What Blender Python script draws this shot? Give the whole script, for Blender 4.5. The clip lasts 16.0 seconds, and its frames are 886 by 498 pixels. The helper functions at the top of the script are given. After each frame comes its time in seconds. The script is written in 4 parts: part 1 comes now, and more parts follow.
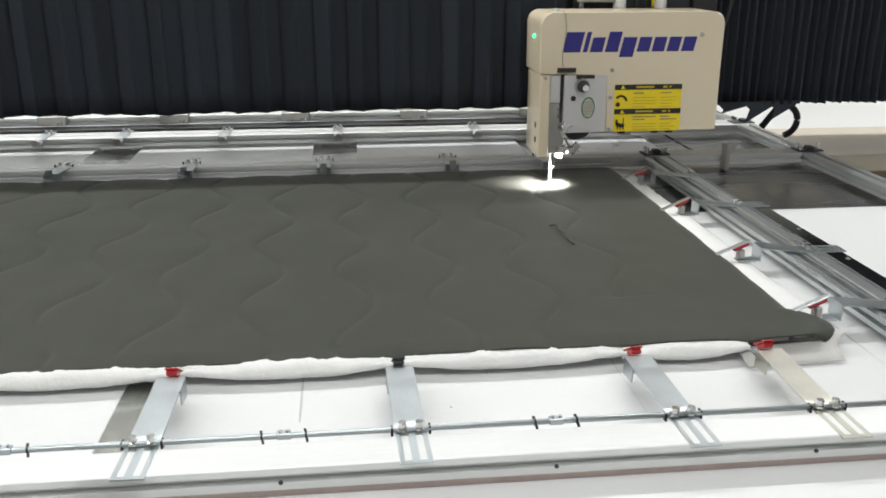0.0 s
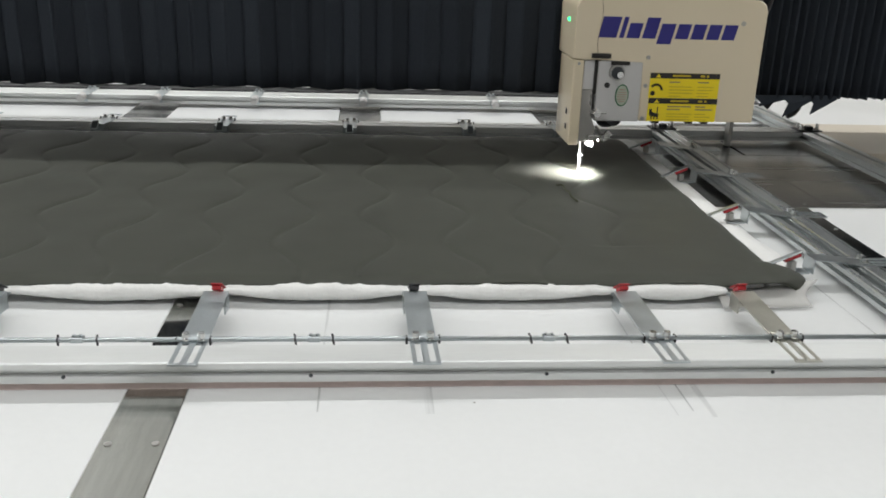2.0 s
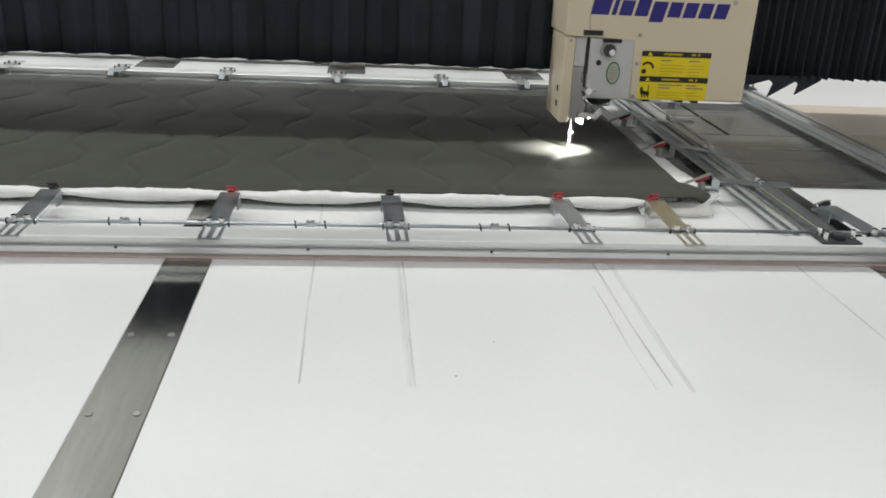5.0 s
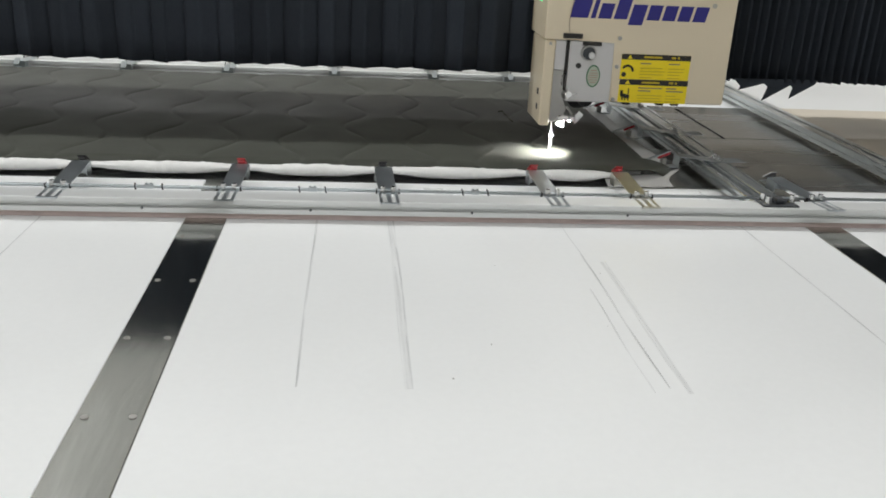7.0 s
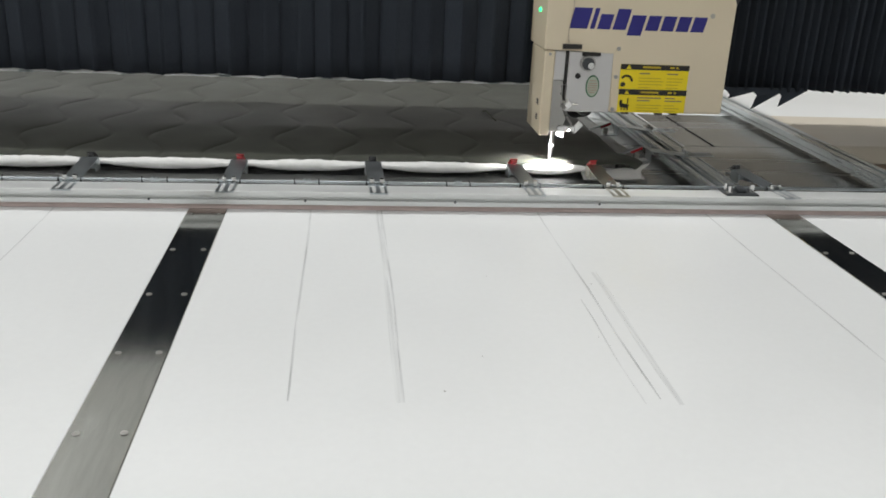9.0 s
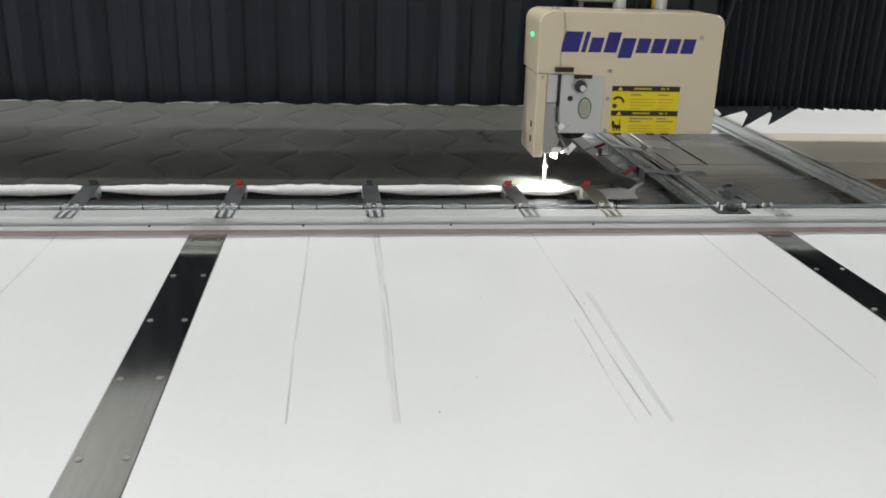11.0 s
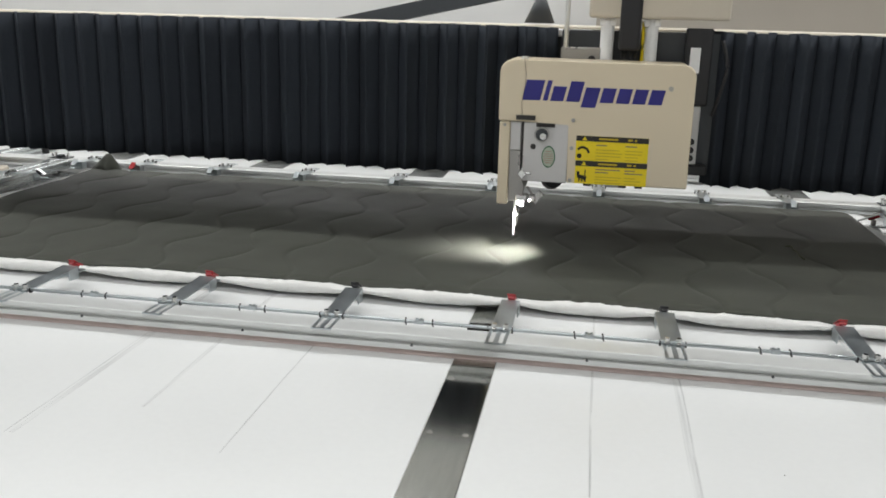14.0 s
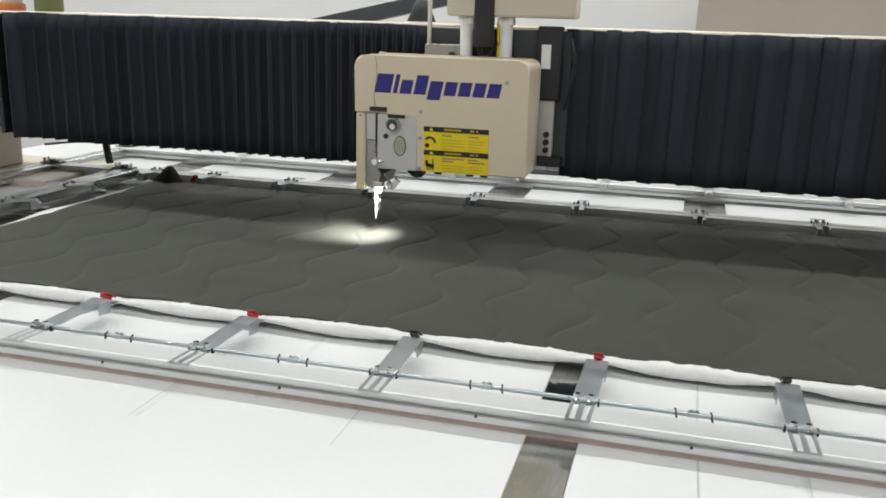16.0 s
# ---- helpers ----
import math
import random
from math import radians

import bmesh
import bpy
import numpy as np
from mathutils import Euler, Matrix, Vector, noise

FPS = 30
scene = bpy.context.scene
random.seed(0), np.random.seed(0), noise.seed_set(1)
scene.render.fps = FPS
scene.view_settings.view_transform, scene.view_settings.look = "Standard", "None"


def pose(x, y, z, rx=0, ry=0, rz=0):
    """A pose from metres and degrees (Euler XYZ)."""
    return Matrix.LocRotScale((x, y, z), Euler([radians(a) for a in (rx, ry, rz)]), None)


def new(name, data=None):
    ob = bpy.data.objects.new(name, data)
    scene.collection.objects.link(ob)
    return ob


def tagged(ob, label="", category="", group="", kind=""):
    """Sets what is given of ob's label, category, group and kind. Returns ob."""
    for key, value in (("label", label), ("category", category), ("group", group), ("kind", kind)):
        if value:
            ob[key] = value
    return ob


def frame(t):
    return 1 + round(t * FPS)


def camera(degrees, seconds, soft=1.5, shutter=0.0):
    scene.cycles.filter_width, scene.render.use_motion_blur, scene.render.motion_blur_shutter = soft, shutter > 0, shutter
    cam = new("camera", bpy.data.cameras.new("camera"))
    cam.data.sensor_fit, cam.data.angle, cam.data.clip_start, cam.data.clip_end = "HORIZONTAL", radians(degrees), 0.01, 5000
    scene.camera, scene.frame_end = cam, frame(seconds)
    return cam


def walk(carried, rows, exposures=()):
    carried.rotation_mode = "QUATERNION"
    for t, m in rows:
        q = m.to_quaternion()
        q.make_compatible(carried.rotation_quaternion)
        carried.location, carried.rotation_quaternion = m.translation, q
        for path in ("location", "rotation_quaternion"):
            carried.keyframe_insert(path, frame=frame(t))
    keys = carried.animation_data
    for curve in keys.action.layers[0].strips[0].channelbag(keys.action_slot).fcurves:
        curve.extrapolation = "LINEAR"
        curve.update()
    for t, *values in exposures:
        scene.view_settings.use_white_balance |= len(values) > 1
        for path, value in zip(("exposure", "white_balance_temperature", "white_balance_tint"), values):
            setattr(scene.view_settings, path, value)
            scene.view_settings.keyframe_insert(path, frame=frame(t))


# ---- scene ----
cam = camera(53.45, 16.0, soft=1.75)
PATH = [
    (0.0, 0.422, -1.546, 0.767, 71.53, 0.07, -5.99),
    (0.5, 0.415, -1.529, 0.763, 71.80, -0.16, -4.81),
    (1.0, 0.411, -1.512, 0.757, 71.46, -0.77, -4.25),
    (1.5, 0.407, -1.494, 0.753, 70.71, -1.32, -4.16),
    (2.0, 0.405, -1.479, 0.757, 70.31, -1.78, -4.26),
    (2.5, 0.405, -1.487, 0.761, 70.24, -2.26, -4.56),
    (3.0, 0.403, -1.491, 0.760, 69.93, -2.50, -4.67),
    (3.5, 0.400, -1.486, 0.757, 69.38, -2.60, -4.69),
    (4.0, 0.398, -1.483, 0.755, 68.98, -2.71, -4.63),
    (4.5, 0.399, -1.485, 0.753, 68.87, -2.78, -4.69),
    (5.0, 0.407, -1.483, 0.752, 68.88, -2.74, -4.99),
    (7.5, 0.403, -1.482, 0.745, 69.32, -2.76, -5.40),
    (8.0, 0.405, -1.481, 0.750, 69.36, -2.76, -5.53),
    (8.5, 0.408, -1.480, 0.754, 69.50, -2.71, -5.75),
    (9.0, 0.408, -1.484, 0.759, 69.69, -2.53, -5.87),
    (11.5, 0.423, -1.520, 0.781, 71.36, -1.54, -6.00),
    (12.0, 0.407, -1.519, 0.780, 71.95, -1.60, -5.45),
    (12.5, 0.381, -1.524, 0.781, 73.09, -1.92, -2.27),
    (13.0, 0.343, -1.535, 0.788, 74.37, -2.16, 1.94),
    (13.5, 0.312, -1.550, 0.795, 75.08, -2.04, 5.87),
    (14.0, 0.278, -1.562, 0.802, 74.98, -1.48, 9.88),
    (14.5, 0.248, -1.557, 0.803, 74.72, -1.41, 12.15),
    (15.0, 0.234, -1.558, 0.801, 74.52, -1.46, 13.72),
    (15.5, 0.233, -1.576, 0.802, 74.76, -1.54, 14.55),
    (16.0, 0.232, -1.594, 0.803, 75.09, -1.53, 15.53),
]
walk(cam, [(t, pose(x, y, z, rx, ry, rz)) for t, x, y, z, rx, ry, rz in PATH],
     exposures=[(0.0, 0.27), (1.0, 0.12), (2.0, -0.08), (2.5, -0.12), (5.0, -0.13), (9.0, -0.17), (12.0, -0.15), (13.0, -0.09), (14.5, -0.07), (16.0, 0.09)])

# ---- light: unseen ceiling rows in a closed white hall, two of them fill ----
FLOOR_Z = -0.84
CEIL_Z = 3.0


def light_row(y, watts, wide=0.22, long=15.0, x=0.0):
    data = bpy.data.lights.new("unseen_ceiling_light", "AREA")
    data.shape, data.size, data.size_y, data.energy = "RECTANGLE", long, wide, watts
    data.color = (0.965, 0.972, 0.975)
    ob = new("unseen_ceiling_light", data)
    ob.matrix_world = pose(x, y, CEIL_Z - 0.14)
    return ob


light_row(1.97, 212, wide=0.05)
# unseen fill row, added to lift the front and the gantry's underside
light_row(-1.7, 108, wide=0.3, long=9.5, x=-2.0)
# unseen fill row, added to brighten the north wall
light_row(6.2, 140, wide=0.4)
world = bpy.data.worlds.new("world")
world.use_nodes = True
world.node_tree.nodes["Background"].inputs[0].default_value = (0.9, 0.95, 1.0, 1)
world.node_tree.nodes["Background"].inputs[1].default_value = 0.05
scene.world = world


# ---- materials ----
def mat(name, color, rough=0.5, metal=0.0, var=0.08, scale=8.0, fine=120.0, bump=0.05, stretch=(1, 1, 1), sheen=0.0, coat=0.0, rvar=0.1):
    """Principled material with colour variation at two scales, uneven gloss and fine relief, in metres."""
    m = bpy.data.materials.new(name)
    m.use_nodes = True
    nt = m.node_tree
    b = nt.nodes["Principled BSDF"]
    tc = nt.nodes.new("ShaderNodeTexCoord")
    mp = nt.nodes.new("ShaderNodeMapping")
    mp.inputs["Scale"].default_value = stretch
    nt.links.new(tc.outputs["Object"], mp.inputs["Vector"])
    n1, n2 = nt.nodes.new("ShaderNodeTexNoise"), nt.nodes.new("ShaderNodeTexNoise")
    for n, s in ((n1, scale), (n2, fine)):
        n.inputs["Scale"].default_value = s
        n.inputs["Detail"].default_value = 4
        nt.links.new(mp.outputs[0], n.inputs["Vector"])
    mx = nt.nodes.new("ShaderNodeMath")
    mx.operation = "MULTIPLY_ADD"
    nt.links.new(n2.outputs[0], mx.inputs[0])
    mx.inputs[1].default_value = 0.4
    nt.links.new(n1.outputs[0], mx.inputs[2])
    rp = nt.nodes.new("ShaderNodeMapRange")
    rp.inputs["From Min"].default_value, rp.inputs["From Max"].default_value = 0.35, 1.05
    rp.inputs["To Min"].default_value, rp.inputs["To Max"].default_value = 1 - var, 1 + var
    nt.links.new(mx.outputs[0], rp.inputs["Value"])
    hs = nt.nodes.new("ShaderNodeHueSaturation")
    hs.inputs["Color"].default_value = (*color, 1)
    nt.links.new(rp.outputs[0], hs.inputs["Value"])
    nt.links.new(hs.outputs[0], b.inputs["Base Color"])
    rr = nt.nodes.new("ShaderNodeMapRange")
    rr.inputs["From Min"].default_value, rr.inputs["From Max"].default_value = 0.3, 0.7
    rr.inputs["To Min"].default_value, rr.inputs["To Max"].default_value = max(0.02, rough - rvar), min(1, rough + rvar)
    nt.links.new(n1.outputs[0], rr.inputs["Value"])
    nt.links.new(rr.outputs[0], b.inputs["Roughness"])
    b.inputs["Metallic"].default_value = metal
    if sheen:
        b.inputs["Sheen Weight"].default_value = sheen
        b.inputs["Sheen Roughness"].default_value = 0.4
    if coat:
        b.inputs["Coat Weight"].default_value = coat
    if bump:
        bp = nt.nodes.new("ShaderNodeBump")
        bp.inputs["Strength"].default_value, bp.inputs["Distance"].default_value = bump, 0.002
        nt.links.new(n2.outputs[0], bp.inputs["Height"])
        nt.links.new(bp.outputs[0], b.inputs["Normal"])
    return m


def glow(name, color, strength):
    m = bpy.data.materials.new(name)
    m.use_nodes = True
    b = m.node_tree.nodes["Principled BSDF"]
    b.inputs["Base Color"].default_value = (*color, 1)
    b.inputs["Emission Color"].default_value = (*color, 1)
    b.inputs["Emission Strength"].default_value = strength
    return m


def mark_mat(name, color, amount, stretch):
    """A worn rub mark: broken grey film over the surface below."""
    m = mat(name, color, 0.55, 0, 0.1, 30, 200, 0)
    nt = m.node_tree
    b = nt.nodes["Principled BSDF"]
    tc, mp, n = nt.nodes.new("ShaderNodeTexCoord"), nt.nodes.new("ShaderNodeMapping"), nt.nodes.new("ShaderNodeTexNoise")
    mp.inputs["Scale"].default_value = stretch
    n.inputs["Scale"].default_value, n.inputs["Detail"].default_value = 14, 6
    r = nt.nodes.new("ShaderNodeMapRange")
    r.inputs["From Min"].default_value, r.inputs["From Max"].default_value, r.inputs["To Max"].default_value = 0.33, 0.7, amount
    nt.links.new(tc.outputs["Object"], mp.inputs[0]), nt.links.new(mp.outputs[0], n.inputs["Vector"])
    nt.links.new(n.outputs[0], r.inputs["Value"]), nt.links.new(r.outputs[0], b.inputs["Alpha"])
    return m


M_TABLE = mat("white_laminate", (0.78, 0.79, 0.785), 0.34, 0, 0.04, 1.7, 60, 0.02, rvar=0.08)
M_STEEL = mat("brushed_steel", (0.60, 0.61, 0.58), 0.14, 1, 0.30, 6, 110, 0.05, (1, 0.10, 1), rvar=0.06)
M_PLATE = mat("bed_plate_steel", (0.37, 0.375, 0.37), 0.25, 1, 0.4, 4, 70, 0.05, (0.1, 1, 1), rvar=0.09)
M_ALU = mat("aluminium_profile", (0.72, 0.73, 0.72), 0.42, 0.55, 0.08, 6, 150, 0.04, (0.1, 1, 1), rvar=0.1)
M_ALU_Y = mat("aluminium_profile_long", (0.62, 0.65, 0.65), 0.27, 0.85, 0.16, 6, 150, 0.04, (1, 0.1, 1), rvar=0.1)
M_ZINC = mat("zinc_plate", (0.50, 0.54, 0.56), 0.32, 1.0, 0.12, 14, 160, 0.03, rvar=0.05)
M_ZINC_WARM = mat("zinc_plate_yellowed", (0.54, 0.53, 0.47), 0.32, 1.0, 0.14, 14, 160, 0.03, rvar=0.05)
M_CHROME = mat("chrome", (0.75, 0.75, 0.74), 0.16, 1, 0.05, 30, 200, 0)
M_DARK = mat("black_plastic", (0.018, 0.018, 0.02), 0.45, 0, 0.2, 30, 200, 0.05)
M_RED = mat("red_plastic", (0.42, 0.012, 0.018), 0.35, 0, 0.12, 40, 200, 0.03)
M_CREAM = mat("cream_enamel", (0.73, 0.63, 0.46), 0.36, 0, 0.03, 3, 240, 0.02, coat=0.15)
M_BEIGE = mat("beige_machine_paint", (0.62, 0.56, 0.46), 0.4, 0, 0.05, 2, 120, 0.03)
M_BROWN = mat("brown_painted_plinth", (0.26, 0.19, 0.13), 0.5, 0, 0.12, 5, 90, 0.05)
M_SILVER = mat("silver_paint", (0.63, 0.62, 0.61), 0.4, 0.35, 0.05, 8, 200, 0.03)
M_NOSE = mat("grey_cast_metal", (0.40, 0.39, 0.37), 0.34, 0.7, 0.1, 18, 200, 0.03)
M_BLUE = mat("blue_print", (0.025, 0.022, 0.20), 0.4, 0, 0.05, 20, 200, 0)
M_YELLOW = mat("yellow_label", (0.88, 0.69, 0.012), 0.42, 0, 0.05, 20, 200, 0)
M_BLACK = mat("black_print", (0.02, 0.018, 0.016), 0.5, 0, 0.1, 30, 200, 0)
M_OCHRE = mat("ochre_print", (0.56, 0.42, 0.015), 0.5, 0, 0.1, 30, 200, 0)
M_GREY_PRINT = mat("grey_print", (0.45, 0.42, 0.36), 0.5, 0, 0.1, 30, 200, 0)
M_GREEN = mat("green_sticker", (0.03, 0.14, 0.06), 0.4, 0, 0.1, 30, 200, 0)
M_PALE_GREEN = mat("pale_green_sticker", (0.42, 0.48, 0.38), 0.4, 0, 0.15, 60, 200, 0)
M_ROSE = mat("faded_red_print", (0.42, 0.27, 0.22), 0.5, 0, 0.15, 60, 200, 0)
# upright streaks and a tone per pleat paint fold shading into the cloth colour
M_BELLOWS = mat("bellows_cloth", (0.034, 0.040, 0.050), 0.9, 0, 0.30, 6, 260, 0.15, (1, 1, 0.2))
nt = M_BELLOWS.node_tree
nt.nodes["Principled BSDF"].inputs["Specular IOR Level"].default_value = 0.2
hue = next(n for n in nt.nodes if n.bl_idname == "ShaderNodeHueSaturation")
info, span, mul = nt.nodes.new("ShaderNodeObjectInfo"), nt.nodes.new("ShaderNodeMapRange"), nt.nodes.new("ShaderNodeMath")
span.inputs["To Min"].default_value, span.inputs["To Max"].default_value = 0.80, 1.18
mul.operation = "MULTIPLY"
nt.links.new(info.outputs["Random"], span.inputs["Value"])
nt.links.new(hue.inputs["Value"].links[0].from_socket, mul.inputs[0])
nt.links.new(span.outputs[0], mul.inputs[1]), nt.links.new(mul.outputs[0], hue.inputs["Value"])
M_FABRIC = mat("taupe_satin_cloth", (0.0512, 0.0540, 0.0428), 0.6, 0, 0.10, 2.2, 420, 0.15, sheen=0.10)
M_FABRIC.node_tree.nodes["Principled BSDF"].inputs["Specular IOR Level"].default_value = 0.2
M_BATTING = mat("white_batting", (0.82, 0.82, 0.80), 0.9, 0, 0.05, 25, 180, 0.9, sheen=0.3)
M_VEIL = mat("thin_backing_cloth", (0.74, 0.73, 0.70), 0.8, 0, 0.05, 25, 180, 0.4, sheen=0.2)
M_VEIL.node_tree.nodes["Principled BSDF"].inputs["Alpha"].default_value = 0.5
M_WALL = mat("white_wall", (0.88, 0.88, 0.87), 0.7, 0, 0.03, 1.5, 60, 0.05)
M_CEIL = mat("white_ceiling", (0.80, 0.80, 0.79), 0.8, 0, 0.03, 1, 40, 0.05)
M_FLOOR = mat("pale_epoxy_floor", (0.62, 0.61, 0.58), 0.3, 0, 0.06, 1.2, 60, 0.03)
M_PANEL = mat("beige_partition", (0.55, 0.50, 0.43), 0.5, 0, 0.04, 2, 80, 0.03)
M_OLIVE = mat("olive_post_paint", (0.16, 0.19, 0.08), 0.5, 0, 0.1, 5, 80, 0.05)
M_ORANGE = mat("orange_guard", (0.62, 0.20, 0.06), 0.5, 0, 0.1, 5, 80, 0.05)
M_DUCT = mat("dark_grey_tray", (0.05, 0.055, 0.06), 0.5, 0.2, 0.15, 4, 90, 0.05)
M_RUB = mark_mat("grey_rub_mark", (0.27, 0.28, 0.28), 0.34, (12, 0.35, 1))
M_RUB_DARK = mark_mat("dark_rub_mark", (0.2, 0.2, 0.2), 0.46, (12, 0.35, 1))
M_RUB_SOFT = mark_mat("soft_rub_mark", (0.45, 0.46, 0.46), 0.2, (12, 0.3, 1))
M_LED = glow("led_glow", (1.0, 0.985, 0.96), 20000)
# glow of the lamp shroud, added to brighten the nose above it
M_SPILL = glow("shroud_spill_glow", (1.0, 0.99, 0.97), 22)
M_GREEN_LED = glow("green_led_glow", (0.03, 0.9, 0.28), 2.6)


# ---- mesh helpers ----
def part(name, bm, material, parent=None, label="", smooth=False):
    """Links a bmesh as one mesh object, under parent where one is given."""
    me = bpy.data.meshes.new(name)
    bmesh.ops.recalc_face_normals(bm, faces=bm.faces)
    bm.to_mesh(me)
    bm.free()
    me.materials.append(material)
    if smooth:
        for p in me.polygons:
            p.use_smooth = True
    ob = new(name, me)
    ob.parent = parent
    if label:
        ob["label"] = label
    return ob


def thing(name, label, category, group="", kind=""):
    return tagged(new(name), label, category, group, kind)


def box(bm, x0, x1, y0, y1, z0, z1, bevel=0.0, seg=1, m=None):
    r = bmesh.ops.create_cube(bm, size=1)
    vs = r["verts"]
    bmesh.ops.transform(bm, matrix=Matrix.LocRotScale(((x0 + x1) / 2, (y0 + y1) / 2, (z0 + z1) / 2), None, (x1 - x0, y1 - y0, z1 - z0)), verts=vs)
    if bevel:
        es = list({e for v in vs for e in v.link_edges})
        out = bmesh.ops.bevel(bm, geom=es, offset=bevel, segments=seg, affect="EDGES", profile=0.5)
        vs = list({v for f in out["faces"] for v in f.verts} | {v for v in vs if v.is_valid})
    if m is not None:
        bmesh.ops.transform(bm, matrix=m, verts=vs)
    return bm


def B(*a, **k):
    return box(bmesh.new(), *a, **k)


def rod(bm, p0, p1, r, seg=12, r2=None):
    p0, p1 = Vector(p0), Vector(p1)
    d = p1 - p0
    m = Matrix.Translation((p0 + p1) / 2) @ d.to_track_quat("Z", "Y").to_matrix().to_4x4()
    bmesh.ops.create_cone(bm, cap_ends=True, segments=seg, radius1=r, radius2=r if r2 is None else r2, depth=d.length, matrix=m)
    return bm


def R(*a, **k):
    return rod(bmesh.new(), *a, **k)


def prism(pts, axis, a, b, bevel=0.0):
    """A profile drawn in the plane across the axis ('x': y,z; 'y': x,z), drawn out from a to b."""
    bm = bmesh.new()

    def at(u, w, s):
        return (s, u, w) if axis == "x" else (u, s, w)

    lo = [bm.verts.new(at(u, w, a)) for u, w in pts]
    hi = [bm.verts.new(at(u, w, b)) for u, w in pts]
    bm.faces.new(lo), bm.faces.new(hi[::-1])
    n = len(pts)
    for i in range(n):
        bm.faces.new((lo[i], hi[i], hi[(i + 1) % n], lo[(i + 1) % n]))
    if bevel:
        bmesh.ops.bevel(bm, geom=[e for e in bm.edges], offset=bevel, segments=1, affect="EDGES")
    return bm


def hose(points, r, seg=10, steps=8):
    """A round hose through points (Catmull-Rom)."""
    p = [Vector(q) for q in points]
    p = [2 * p[0] - p[1]] + p + [2 * p[-1] - p[-2]]
    line = []
    for i in range(1, len(p) - 2):
        for k in range(steps):
            t = k / steps
            line.append(0.5 * (2 * p[i] + (p[i + 1] - p[i - 1]) * t + (2 * p[i - 1] - 5 * p[i] + 4 * p[i + 1] - p[i + 2]) * t * t + (3 * p[i] - p[i - 1] - 3 * p[i + 1] + p[i + 2]) * t ** 3))
    line.append(p[-2])
    bm, rings = bmesh.new(), []
    for i, q in enumerate(line):
        d = (line[min(i + 1, len(line) - 1)] - line[max(i - 1, 0)]).to_track_quat("Z", "Y").to_matrix()
        rings.append([bm.verts.new(q + d @ Vector((r * math.cos(a), r * math.sin(a), 0))) for a in (2 * math.pi * s / seg for s in range(seg))])
    for u, w in zip(rings, rings[1:]):
        for s in range(seg):
            bm.faces.new((u[s], u[(s + 1) % seg], w[(s + 1) % seg], w[s]))
    bm.faces.new(rings[0][::-1]), bm.faces.new(rings[-1])
    return bm


def structure(name, bm, material, label, category="", smooth=False):
    return tagged(part(name, bm, material, smooth=smooth), label, category or name.split("_")[0], kind="structure")


# ---- the hall ----
HX0, HX1, HY0, HY1 = -9.0, 9.0, -7.0, 6.6
structure("floor", B(HX0, HX1, HY0, HY1, FLOOR_Z - 0.1, FLOOR_Z), M_FLOOR, "pale glossy epoxy factory floor")
structure("ceiling", B(HX0, HX1, HY0, HY1, CEIL_Z, CEIL_Z + 0.1), M_CEIL, "plain white factory ceiling")
structure("wall_north", B(HX0, HX1, HY1, HY1 + 0.15, FLOOR_Z, CEIL_Z), M_WALL, "plain white factory wall", "wall")
structure("wall_south", B(HX0, HX1, HY0 - 0.15, HY0, FLOOR_Z, CEIL_Z), M_WALL, "plain white factory wall", "wall")
structure("wall_east", B(HX1, HX1 + 0.15, HY0, HY1, FLOOR_Z, CEIL_Z), M_WALL, "plain white factory wall", "wall")
structure("wall_west", B(HX0 - 0.15, HX0, HY0, HY1, FLOOR_Z, CEIL_Z), M_WALL, "plain white factory wall", "wall")

# ---- table: white panels with inlaid steel strips ----
table = thing("machine_table", "long white laminate machine table with inlaid steel strips", "table")
TX0, TX1 = -3.4, 3.4
STRIPS = (-1.65, 0.0, 1.65)
SW = 0.1025
edges = [TX0] + [e for s in STRIPS for e in (s - 0.0145, s - 0.0145 + SW)] + [TX1]
for i in range(0, len(edges), 2):
    part("front_panel", B(edges[i], edges[i + 1] - 0.0005, -2.6, 1.018, -0.03, 0.0, bevel=0.0015), M_TABLE, table)
for s in STRIPS:
    x0 = s - 0.0145
    st = part("steel_strip", B(x0 + 0.0008, x0 + SW - 0.0008, -2.6, 1.018, -0.03, 0.0006, bevel=0.0005), M_STEEL, table, "brushed stainless steel strip")
    k = -9
    while k * 0.2695 < 0.95:
        y = k * 0.2695
        if y > -2.5:
            for dx in (0.0, 0.072):
                bm = R((s + dx, y, 0.0), (s + dx, y, 0.0022), 0.0062, seg=14)
                box(bm, s + dx - 0.0035, s + dx + 0.0035, y - 0.0008, y + 0.0008, 0.0021, 0.0026)
                part("screw", bm, M_NOSE, st)
        k += 1
BACK = (-0.545, 0.35, -2.26, -1.39, 1.22)
be = sorted(BACK)
xs = [TX0] + [e for s in be for e in (s - 0.09, s + 0.09)] + [TX1]
for i in range(0, len(xs), 2):
    if xs[i + 1] == TX1:
        part("back_panel", B(xs[i], 1.70, 1.704, 5.0, -0.03, 0.0, bevel=0.0015), M_TABLE, table)
        part("back_panel", B(1.7005, TX1, 2.302, 5.0, -0.03, 0.0, bevel=0.0015), M_TABLE, table)
    else:
        part("back_panel", B(max(xs[i], -2.5) if i else -2.5, xs[i + 1] - 0.0005, 1.704, 5.0, -0.03, 0.0, bevel=0.0015), M_TABLE, table)
part("back_panel", B(TX0, -2.501, 2.302, 5.0, -0.03, 0.0, bevel=0.0015), M_TABLE, table)
